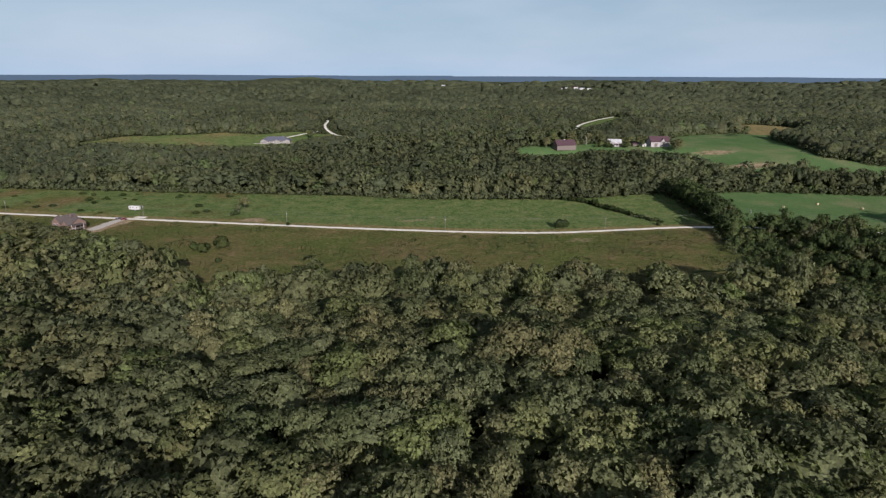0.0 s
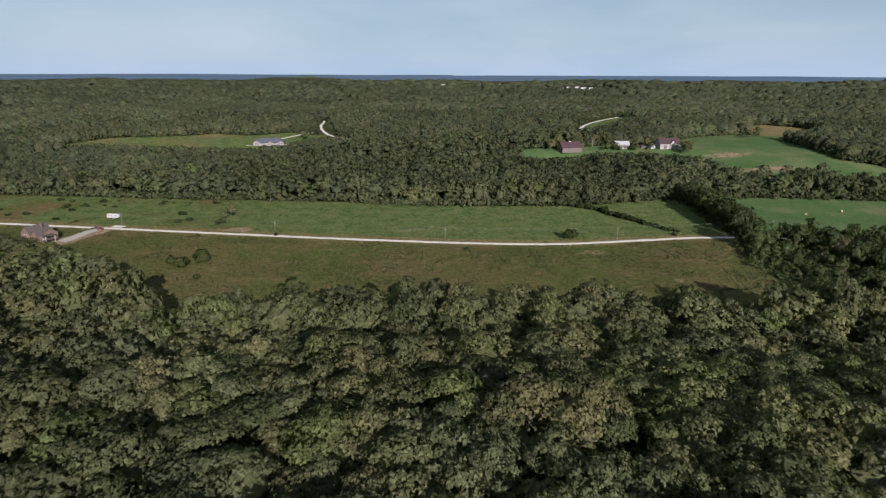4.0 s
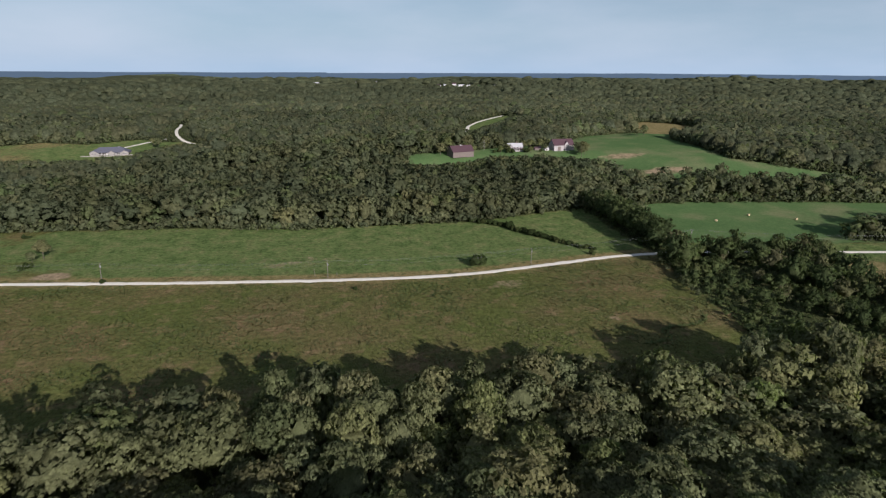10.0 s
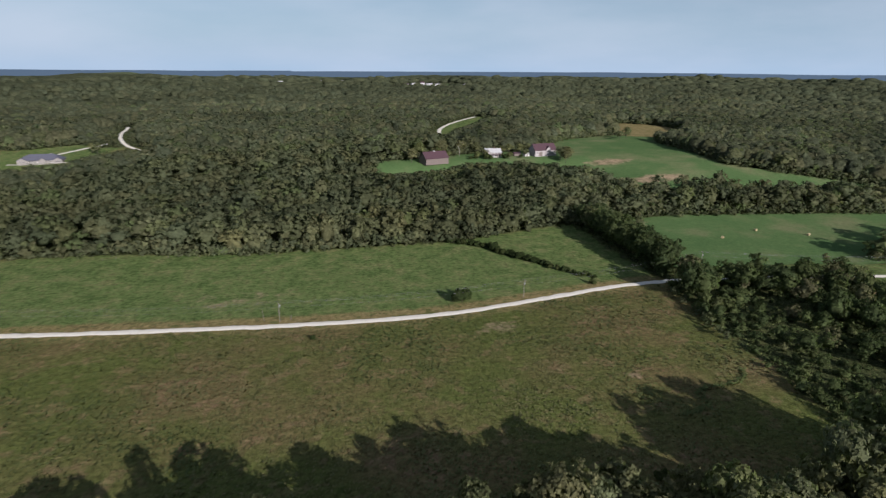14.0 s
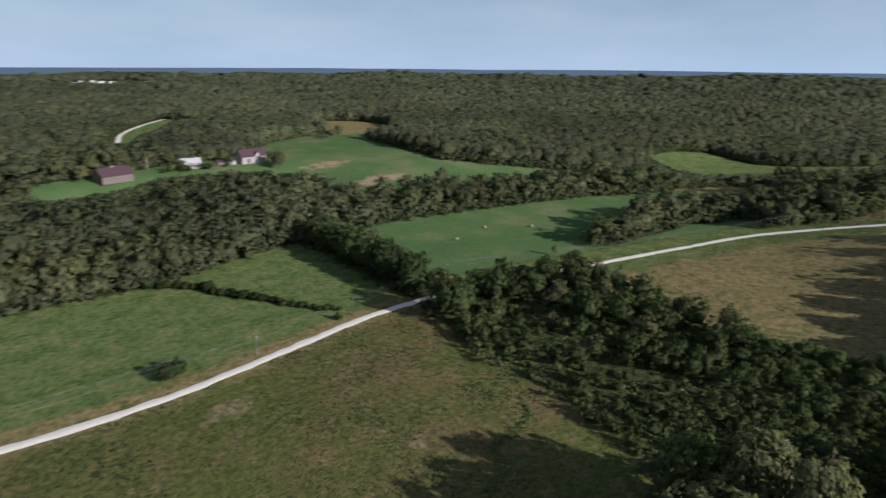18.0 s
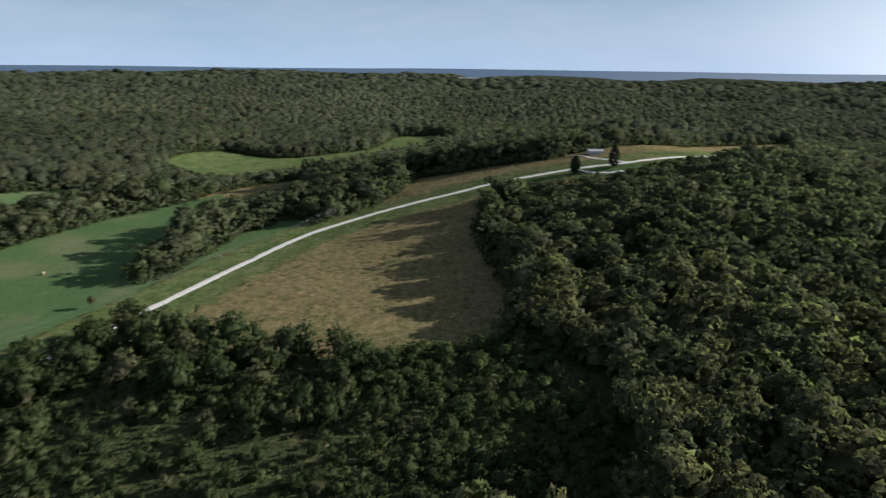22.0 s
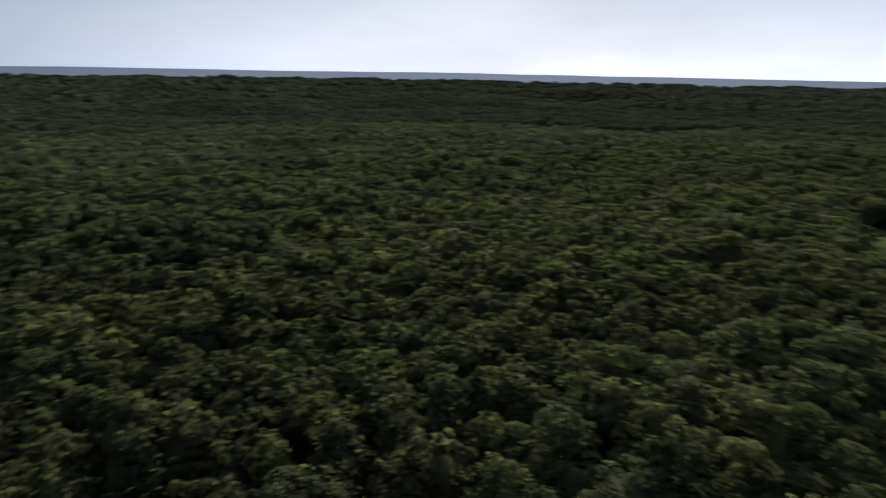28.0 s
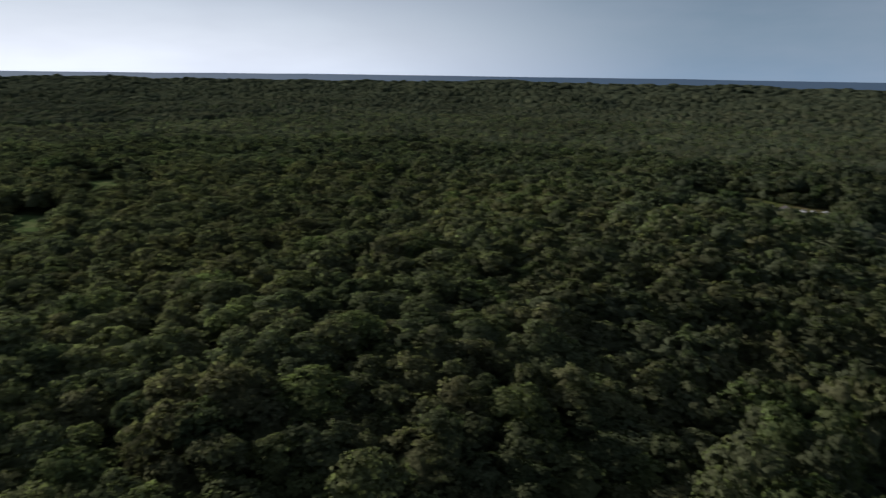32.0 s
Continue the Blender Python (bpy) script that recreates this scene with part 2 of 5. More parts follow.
RED_ROOF = plain("maroon_metal_roof", (0.078, 0.042, 0.048), 0.5, 0.4, scale=0.6)
GREY_ROOF = plain("grey_metal_roof", (0.45, 0.44, 0.43), 0.5, 0.4, scale=0.6)
PALE_BOARD = plain("weathered_white_boards", (0.34, 0.31, 0.30), 0.8, 0.2, scale=0.8, vary=0.2)
WHITE = plain("white_siding", (0.52, 0.50, 0.48), 0.7, 0.3, scale=0.8, vary=0.1)
STONE = plain("pale_stone", (0.25, 0.23, 0.21), 0.85, 0.2, scale=1.5)
OLDWOOD = plain("weathered_wood", (0.16, 0.13, 0.115), 0.9, 0.15, scale=1.0)
POLEWOOD = plain("pole_wood", (0.17, 0.15, 0.125), 0.9, 0.15, scale=1.0)
STRAW = plain("straw", (0.46, 0.37, 0.21), 0.95, 0.1, scale=2.5)
RUBBER = plain("rubber", (0.03, 0.03, 0.032), 0.8, 0.3)
WIRE = plain("wire", (0.14, 0.14, 0.14), 0.5, 0.4)
REDPAINT = plain("red_paint", (0.16, 0.03, 0.028), 0.3, 0.5, vary=0.1)
DARKPAINT = plain("dark_paint", (0.025, 0.025, 0.032), 0.3, 0.5, vary=0.1)
GALV = plain("steel", (0.45, 0.46, 0.47), 0.4, 0.5, 0.6)
glass_m, _n, _l, _b = material("window_glass", 0.06, 0.6)
_b.inputs["Base Color"].default_value = (0.02, 0.025, 0.03, 1)
GLASS = glass_m
# skyline hills glow; haze, paler towards the sun, is painted into the emission
hill_m, _n, _l, _b = material("haze_glow_hills", 1.0, 0.0)
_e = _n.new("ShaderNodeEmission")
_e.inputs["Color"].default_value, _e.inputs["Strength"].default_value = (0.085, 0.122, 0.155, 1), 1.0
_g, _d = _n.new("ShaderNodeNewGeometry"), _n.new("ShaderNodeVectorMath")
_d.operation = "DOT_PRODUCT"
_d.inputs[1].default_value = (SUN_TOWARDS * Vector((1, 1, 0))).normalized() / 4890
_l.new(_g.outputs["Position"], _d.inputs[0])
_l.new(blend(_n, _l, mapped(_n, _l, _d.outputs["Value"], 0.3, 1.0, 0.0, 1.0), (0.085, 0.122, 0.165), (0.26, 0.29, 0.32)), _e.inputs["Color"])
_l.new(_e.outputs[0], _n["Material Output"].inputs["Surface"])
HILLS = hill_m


# ---- the lie of the land ----
def sig(a):
    return 1 / (1 + np.exp(-np.clip(a, -50, 50)))


def hashed(ix, iy, k=0):
    h = np.sin(ix * 127.1 + iy * 311.7 + k * 74.7) * 43758.5453
    return h - np.floor(h)


def value_noise(x, y, size, k=0):
    x, y = np.asarray(x) / size, np.asarray(y) / size
    ix, iy = np.floor(x), np.floor(y)
    fx, fy = x - ix, y - iy
    fx, fy = fx * fx * (3 - 2 * fx), fy * fy * (3 - 2 * fy)
    a, b = hashed(ix, iy, k), hashed(ix + 1, iy, k)
    c, d = hashed(ix, iy + 1, k), hashed(ix + 1, iy + 1, k)
    return (a * (1 - fx) + b * fx) * (1 - fy) + (c * (1 - fx) + d * fx) * fy


def terrain(x, y):
    """Height of the ground: a flat valley, wooded rises south and north, a ridge east, and far hills."""
    x, y = np.asarray(x, float), np.asarray(y, float)
    south = (6 + 16 * sig((180 - x) / 20)) * sig((198 - y) / 22) * (0.65 + 0.35 * sig((y - 60) / 50))
    east = 42 * sig((x - 470) / 50) * np.exp(-((y - 190) / 190) ** 2) * (1 - 0.85 * sig((x - 820) / 60))
    farm_side, ranch_side = sig((x - 300) / 25), sig((-120 - x) / 40)
    ranch = 14 * sig((y - 860) / 45) + 9 * sig((y - 1010) / 30)
    bank = 9 * sig((y - 620) / 30) + 16 * sig((y - 738) / 12)
    north = farm_side * 26 * sig((y - 640) / 35) + (1 - farm_side) * ((1 - ranch_side) * bank + ranch_side * ranch)
    r = np.hypot(x - 50, y - 200)
    far = np.clip(r - 1500, 0, None) / 3400 * 15
    roll = (value_noise(x, y, 330, 3) - 0.5) * 24 * np.clip((r - 850) / 500, 0, 1)
    roll = roll + ((value_noise(x, y, 620, 13) - 0.8) * 30 + (value_noise(x, y, 210, 14) - 0.5) * 13) * np.clip((r - 1150) / 500, 0, 1)
    return south + east + north + far + roll + 9 * np.exp(-((x - 650) / 250) ** 2 - ((y - 2990) / 320) ** 2)


def height(x, y):
    return float(terrain(x, y))


# ---- clearings, as outlines on the plan ----
MAIN = [(-520, 600), (-400, 592), (-293, 581), (-191, 572), (-92, 561), (-24, 547), (40, 548), (105, 549), (206, 576), (204, 519), (202, 482), (200, 448),
        (186, 385), (183, 355), (177, 321), (170, 298), (150, 284), (115, 275), (86, 287), (51, 283), (8, 279), (-22, 284), (-63, 273), (-100, 265), (-119, 271),
        (-141, 296), (-178, 342), (-226, 345), (-262, 352), (-310, 372), (-360, 392), (-520, 425)]
HAYFIELD = [(241, 578), (289, 580), (382, 566), (459, 554), (530, 525), (562, 512), (540, 498), (470, 484), (400, 472), (352, 464), (350, 452), (385, 446), (440, 440), (478, 424),
            (470, 400), (436, 394), (382, 408), (350, 417), (293, 431), (231, 443), (226, 470), (230, 500), (238, 545)]
STRAWFIELD = [(296, 428), (350, 417), (436, 400), (455, 394), (482, 379), (504, 360), (532, 352), (575, 348), (580, 300), (588, 235), (650, 150), (720, 80), (860, -20), (830, -40), (690, 60), (600, 105),
              (562, 150), (525, 190), (512, 255), (490, 285), (440, 290), (400, 282), (352, 268), (318, 268), (292, 290), (285, 340), (288, 400)]
UPPER = [(300, 850), (340, 895), (422, 935), (471, 905), (440, 850), (432, 780), (423, 698), (461, 664), (526, 622), (560, 602), (468, 598), (384, 615), (300, 632), (270, 700),
         (262, 740), (229, 748), (178, 752), (142, 738), (100, 732), (78, 742), (95, 768), (150, 782), (200, 800), (260, 812)]
TAN = [(440, 958), (450, 910), (478, 902), (522, 938), (572, 995), (574, 1062), (540, 1100), (484, 1078)]
TAN_FAR = [(724, 1040), (750, 1046), (825, 1144), (792, 1135)]
GLADE = [(640, 558), (662, 612), (690, 630), (748, 630), (788, 610), (784, 575), (777, 545), (794, 512), (834, 484), (872, 454), (930, 446), (1030, 446), (1052, 392), (1020, 366), (900, 364), (820, 396), (735, 446), (688, 492), (648, 530)]
STRIP = [(542, 522), (570, 519), (604, 498), (634, 464), (590, 449), (552, 470), (527, 496)]
RANCH = [(-560, 868), (-486, 902), (-400, 880), (-312, 874), (-262, 874), (-222, 890), (-205, 930), (-160, 965), (-175, 985), (-215, 990), (-240, 1012), (-300, 985), (-355, 1000), (-409, 975), (-500, 960)]
LANE_CLEARING = [(-405, 52), (-425, 58), (-432, 95), (-424, 130), (-436, 158), (-415, 165), (-388, 150), (-396, 128), (-404, 100)]
GLADE_SOUTH = [(2, -209), (-8, -200), (-18, -176), (-9, -140), (6, -130), (10, -160)]
ROADSIDE = [(236, 462), (300, 446), (312, 424), (294, 433), (246, 443)]
GLADE_WEST = [(-75, -318), (-103, -320), (-88, -260), (-63, -262)]
BEND_VERGE = [(199, 950), (207, 963), (243, 1056), (288, 1105), (339, 1206), (330, 1228), (264, 1158), (215, 1050)]
RIDGE_FAR = [(690, 98), (910, 50), (995, -36), (1055, -130), (1008, -130), (930, -52), (855, 8), (720, 58)]
FAR_FARM = [(430, 3330), (470, 2920), (600, 2640), (740, 2480), (880, 2640), (900, 2900), (720, 3160), (600, 3380)]
CLEARINGS = [RIDGE_FAR, BEND_VERGE, MAIN, HAYFIELD, STRAWFIELD, UPPER, TAN, TAN_FAR, GLADE, RANCH, LANE_CLEARING, GLADE_SOUTH, GLADE_WEST, ROADSIDE, STRIP]

SCRUB = [(172, 300), (172, 246), (215, 232), (296, 238), (310, 262), (286, 400), (300, 425), (231, 440), (226, 560), (207, 575), (201, 448), (184, 370)]
ROAD = [(-560, 515), (-420, 494), (-321, 479), (-255, 469), (-157, 454), (-87, 443.5), (-22, 435.4), (20, 431.6), (49, 430.2), (72, 430.7), (92, 433), (136, 441.6), (170, 448.4), (195, 450.2), (231, 449), (293, 438), (350, 425.5), (382, 417.5),
        (436, 400), (471, 374), (498, 341), (519, 302), (531, 278), (549, 220), (563, 173), (621, 107), (700, 60), (800, -10)]
HILL_LANE = [(-158, 955), (-170, 972), (-186, 1000), (-203, 1050), (-214, 1105), (-221, 1165), (-230, 1215)]
RANCH_DRIVE = [(-203, 1022), (-214, 1008), (-225, 994), (-234, 981), (-246, 962), (-258, 940), (-274, 925)]
BEND_LANE = [(192, 965), (199, 985), (212, 1030), (226, 1078), (250, 1130), (285, 1185), (326, 1236)]


def inside(x, y, poly):
    x, y, res = np.asarray(x, float), np.asarray(y, float), np.zeros(np.shape(x), bool)
    for (ax, ay), (bx, by) in zip(poly, poly[1:] + poly[:1]):
        c = (ay > y) != (by > y)
        res ^= c & (x < (bx - ax) * (y - ay) / ((by - ay) or 1e-9) + ax)
    return res


def line_distance(x, y, line):
    x, y = np.asarray(x, float), np.asarray(y, float)
    best = np.full(np.shape(x), 1e9)
    for (ax, ay), (bx, by) in zip(line, line[1:]):
        dx, dy = bx - ax, by - ay
        t = np.clip(((x - ax) * dx + (y - ay) * dy) / (dx * dx + dy * dy + 1e-9), 0, 1)
        best = np.minimum(best, np.hypot(x - ax - t * dx, y - ay - t * dy))
    return best


def depth_in(x, y, poly):
    """Metres inside an outline; negative outside."""
    d = line_distance(x, y, poly + poly[:1])
    return np.where(inside(x, y, poly), d, -d)


def openness(x, y):
    """Metres into the nearest clearing or lane; negative in the woods."""
    best = np.full(np.shape(x), -1e9)
    for poly in CLEARINGS:
        best = np.maximum(best, depth_in(x, y, poly))
    for line, w in ((ROAD, 4.5), (HILL_LANE, 6.5), (RANCH_DRIVE, 6), (BEND_LANE, 11)):
        best = np.maximum(best, w - line_distance(x, y, line))
    return best


# ---- building helpers ----
def part(name, bm, mat, parent=None, label=""):
    me = bpy.data.meshes.new(name)
    bm.to_mesh(me)
    bm.free()
    me.materials.append(mat)
    ob = new(name, me)
    if parent:
        ob.parent = parent
    if label:
        ob["label"] = label
    return ob


def raw(name, verts, tris, mat, parent=None, tint=None, smooth=False, normals=None):
    """A mesh object from arrays of corners and triangles, with a hue for each face."""
    me = bpy.data.meshes.new(name)
    verts, tris = np.asarray(verts, np.float32), np.asarray(tris, np.int32)
    me.vertices.add(len(verts))
    me.vertices.foreach_set("co", verts.ravel())
    me.loops.add(tris.size)
    me.loops.foreach_set("vertex_index", tris.ravel())
    me.polygons.add(len(tris))
    me.polygons.foreach_set("loop_start", np.arange(0, tris.size, 3, dtype=np.int32))
    if tint is not None:
        me.attributes.new("tint", "FLOAT", "FACE").data.foreach_set("value", np.asarray(tint, np.float32))
    me.update(calc_edges=True)
    if smooth:
        me.polygons.foreach_set("use_smooth", np.ones(len(tris), bool))
    if normals is not None:
        me.attributes.new("custom_normal", "FLOAT_VECTOR", "POINT").data.foreach_set("vector", np.asarray(normals, np.float32).ravel())
    me.materials.append(mat)
    ob = new(name, me)
    if parent:
        ob.parent = parent
    return ob


def box(bm, x, y, z, sx, sy, sz, rot=0.0):
    """A box with its middle at x, y and its foot at z."""
    m = Matrix.Translation((x, y, z + sz / 2)) @ Matrix.Rotation(rot, 4, "Z") @ Matrix.Diagonal((sx, sy, sz, 1))
    return bmesh.ops.create_cube(bm, size=1, matrix=m)["verts"]


def thing(name, x, y, z, turn=0.0, label="", category="", group="", kind=""):
    e = new(name)
    e.matrix_world = pose(x, y, z, 0, 0, turn)
    return tagged(e, label, category, group, kind)


def rod(bm, a, b, r0, r1=None, sides=8):
    a, b = Vector(a), Vector(b)
    m = Matrix.Translation((a + b) / 2) @ (b - a).to_track_quat("Z", "Y").to_matrix().to_4x4()
    bmesh.ops.create_cone(bm, cap_ends=True, segments=sides, radius1=r0, radius2=r0 if r1 is None else r1, depth=(b - a).length, matrix=m)


# ---- ground, one sheet to the horizon ----
def stretched(lo, hi, step, end):
    mid = list(np.arange(lo, hi + step, step))
    out, s, v = [], step, hi + step
    while v < end:
        s *= 1.16
        v += s
        out.append(min(v, end))
    below, s, v = [], step, lo
    while v > -end:
        s *= 1.16
        v -= s
        below.append(max(v, -end))
    return np.array(below[::-1] + mid + out)


gx, gy = stretched(-520, 900, 6, 4900), stretched(-250, 1100, 6, 4900)
GX, GY = np.meshgrid(gx, gy)
GZ = terrain(GX, GY)
nx, ny = len(gx), len(gy)
idx = np.arange(nx * ny).reshape(ny, nx)
quads = np.stack([idx[:-1, :-1], idx[:-1, 1:], idx[1:, 1:], idx[1:, :-1]], -1).reshape(-1, 4)
ground = raw("ground", np.stack([GX, GY, GZ], -1).reshape(-1, 3), np.concatenate([quads[:, [0, 1, 2]], quads[:, [0, 2, 3]]]), GROUND, smooth=True)
tagged(ground, "rolling ground with weedy meadow, hayfields and leaf litter", "ground", kind="structure")


def soft(d, w=6.0):
    return np.clip((d + 3) / w + 0.5, 0, 1).ravel().astype(np.float32)


road_y = np.interp(GX, [p[0] for p in ROAD], [p[1] for p in ROAD])
in_main = depth_in(GX, GY, MAIN)
north_side = GY - road_y
layers = {
    "weeds": np.maximum.reduce([soft(in_main), soft(depth_in(GX, GY, ROADSIDE)), 0.3 * soft(depth_in(GX, GY, SCRUB)), soft(depth_in(GX, GY, LANE_CLEARING))]),
    "straw": np.maximum.reduce([0.62 * soft(11 - np.abs(north_side - 3), 14) * soft(in_main), soft(depth_in(GX, GY, STRAWFIELD)), 0.6 * soft(depth_in(GX, GY, RANCH)), 0.5 * soft(depth_in(GX, GY, BEND_VERGE)), soft(depth_in(GX, GY, RIDGE_FAR)), soft(depth_in(GX, GY, TAN)), soft(depth_in(GX, GY, TAN_FAR)), soft(depth_in(GX, GY, STRIP))]),
    "meadow": np.maximum.reduce([soft(depth_in(GX, GY, GLADE_SOUTH), 10), soft(depth_in(GX, GY, GLADE_WEST), 10), soft(np.minimum(in_main, np.minimum(north_side - 14, GX + 600)), 12) * np.clip(0.15 + 0.95 * value_noise(GX, GY, 26, 63).ravel() + 0.8 * soft(GX + 130, 60), 0, 1), soft(depth_in(GX, GY, BEND_VERGE)), np.maximum(0.85 * soft(depth_in(GX, GY, GLADE)), 0.8 * soft(depth_in(GX, GY, RANCH)) * (0.35 + 0.9 * value_noise(GX, GY, 45, 61)).ravel())]),
    "lawn": np.maximum.reduce([soft(np.minimum(depth_in(GX, GY, HAYFIELD), 600 - GX)), soft(depth_in(GX, GY, UPPER)), 0.9 * soft(depth_in(GX, GY, FAR_FARM), 60), 0.3 * soft(depth_in(GX, GY, GLADE), 30)]),
    "bare": np.maximum.reduce([soft(4 - np.hypot((GX + 153) / 1.5, GY - 466)), 0.62 * soft(9 - np.hypot((GX - 320) / 2.4, GY - 737), 12), 0.64 * soft(10 - np.hypot((GX - 333) / 2.6, GY - 670), 12),
                              0.5 * soft(6 - np.hypot((GX - 95) / 1.5, GY - 409), 8), 0.42 * soft(4 - np.hypot((GX - 128) / 1.3, GY - 355), 8), 0.5 * soft(1 - np.hypot((GX - 124) / 1.3, GY - 339), 6), 0.36 * soft(14 - np.hypot((GX + 23) / 2.5, GY - 472), 14), 0.3 * soft(10 - np.hypot((GX + 25) / 2.5, GY - 508), 14), soft(5 - line_distance(GX, GY, [(-254, 458), (-260, 441), (-263, 428)]), 6)]),
}
roadside = soft(20 - line_distance(GX, GY, ROAD), 8) * soft(GX - 235)
layers["meadow"] = np.maximum(layers["meadow"], 0.7 * roadside)
layers["weeds"] = np.maximum(layers["weeds"], roadside)
layers["lawn"] *= (1 - layers["bare"] * 0.8) * (1 - 0.92 * roadside)
layers["lawn"] = np.maximum(layers["lawn"], soft(12 - line_distance(GX, GY, [(541, 212), (543, 178)]), 6))
layers["straw"] *= 1 - soft(14 - line_distance(GX, GY, [(541, 212), (543, 178)]), 6)
for key, value in layers.items():
    ground.data.attributes.new(key, "FLOAT", "POINT").data.foreach_set("value", value.astype(np.float32))


def smooth_line(pts, step):
    """A rounded line through the given points."""
    p = [Vector((*q, 0)) for q in pts]
    p = [2 * p[0] - p[1]] + p + [2 * p[-1] - p[-2]]
    out = []
    for a, b, c, d in zip(p, p[1:], p[2:], p[3:]):
        n = max(1, int((c - b).length / step))
        for i in range(n):
            t = i / n
            out.append(0.5 * (2 * b + (c - a) * t + (2 * a - 5 * b + 4 * c - d) * t * t + (3 * b - a - 3 * c + d) * t ** 3))
    return out + [p[-2]]


def lane(name, pts, width, mat, label, lift=0.16, wobble=0.25):
    line = smooth_line(pts, 4)
    rng = np.random.default_rng(len(pts))
    verts, tris = [], []
    for i, c in enumerate(line):
        a, b = line[max(0, i - 1)], line[min(len(line) - 1, i + 1)]
        side = Vector((-(b - a).y, (b - a).x, 0)).normalized()
        for k, up in zip((-1, -0.5, 0, 0.5, 1), (-0.14, 0.02, 0.05, 0.02, -0.14)):
            q = c + side * (k * width / 2 + (rng.normal(0, wobble) if abs(k) == 1 else 0))
            verts.append((q.x, q.y, height(q.x, q.y) + lift + up))
        if i:
            for k in range(4):
                o = 5 * (i - 1) + k
                tris += [(o, o + 5, o + 6), (o, o + 6, o + 1)]
    return tagged(raw(name, verts, tris, mat, smooth=True), label, "road", kind="structure")


lane("road", ROAD, 4.6, GRAVEL, "pale gravel country road along the valley")
lane("hill_lane", HILL_LANE, 4.4, GRAVEL, "pale gravel lane climbing into the woods", 0.25, 0.5)
lane("ranch_drive", RANCH_DRIVE, 4.5, GRAVEL, "gravel drive to the low house", 0.25, 0.5)
lane("bend_lane", BEND_LANE, 5.4, GRAVEL, "pale gravel lane behind the farm", 0.25, 0.5)
lane("ridge_fork", [(545, 219), (536, 208), (533, 196), (536, 186)], 3.2, GRAVEL, "pale gravel loop on the ridge", 0.2, 0.3)
lane("ridge_drive", [(560, 180), (568, 189), (579, 203), (594, 213)], 3.2, GRAVEL, "pale gravel drive on the ridge", 0.2, 0.3)
lane("driveway", [(-257, 469), (-259, 459), (-261, 447), (-263, 430)], 7.5, PALE_DIRT, "gravel driveway at the brick house", 0.2, 0.5)


# ---- trees ----
def crown_shape(seed, radius, tall, lobes, leaves, size, core=2, shrink=0.9, loose=0.0, tufts=0):
    """Corners (n, 3, 3) of leaf sprays gathered in tufts over the lobes of a broad crown; the foot of the trunk is the origin."""
    r = np.random.default_rng(seed)
    ang = r.uniform(0, 2 * np.pi, lobes)
    up = r.uniform(-0.5, 1.0, lobes)
    out = np.sqrt(np.clip(1 - np.clip(up, 0, 1) ** 2, 0, 1)) * radius * r.uniform(0.45, 0.72, lobes)
    mid, half = tall * 0.62, tall * 0.36
    c = np.stack([np.cos(ang) * out, np.sin(ang) * out, mid + up * half * r.uniform(0.55, 0.8, lobes)], -1)
    lr = radius * r.uniform(0.27, 0.5, lobes)
    tufts = tufts or leaves
    pick = r.choice(lobes, tufts, p=lr ** 2 / (lr ** 2).sum())
    d = r.normal(size=(tufts, 3))
    d[:, 2] = d[:, 2] * 0.8 + 0.35
    d += (c[pick] - [0, 0, mid]) / radius * 0.9
    d /= np.linalg.norm(d, axis=1, keepdims=True)
    p = c[pick] + d * (lr[pick] * r.uniform(0.86 - loose, 1.07 + loose, tufts))[:, None] * [1, 1, 0.85]
    face = d
    if tufts < leaves:
        wide = radius * r.uniform(0.09, 0.2, tufts)
        of = r.choice(tufts, leaves, p=wide ** 2 / (wide ** 2).sum())
        e = r.normal(size=(leaves, 3)) + d[of] * 0.9 + [0, 0, 0.35]
        e /= np.linalg.norm(e, axis=1, keepdims=True)
        p = p[of] + e * (wide[of] * r.uniform(0.55, 1.15, leaves))[:, None] * [1.25, 1.25, 0.7]
        d = d[of]
        face = e * 0.62 + d * 0.5
    nrm = face + r.normal(0, 0.42, (leaves, 3))
    nrm /= np.linalg.norm(nrm, axis=1, keepdims=True)
    a = np.cross(nrm, r.normal(size=(leaves, 3)))
    a /= np.linalg.norm(a, axis=1, keepdims=True)
    b = np.cross(nrm, a)
    s = (size * r.uniform(0.6, 1.35, leaves))[:, None]
    tri = np.stack([p + a * s, p - a * s * 0.5 + b * s * 0.8, p - a * s * 0.55 - b * s * 0.75], 1)
    whole = p - [0, 0, mid - half * 0.6]
    whole /= np.linalg.norm(whole, axis=1, keepdims=True)
    lean = face * 0.75 + nrm * 0.45 + whole * 0.3
    tri = with_normals(tri, np.repeat(lean[:, None, :], 3, 1))
    if core:
        tri = np.concatenate([tri, lobed(c, lr * shrink, np.array([0, 0, mid - half * 0.25]), radius * 0.45, core)])
    return tri


def ball(level):
    """The faces of a unit ball, as corners."""
    bm = bmesh.new()
    bmesh.ops.create_icosphere(bm, subdivisions=level, radius=1)
    bmesh.ops.triangulate(bm, faces=bm.faces[:])
    t = np.array([[v.co[:] for v in f.verts] for f in bm.faces])
    bm.free()
    return t


BALLS = {k: ball(k) for k in (1, 2, 3)}


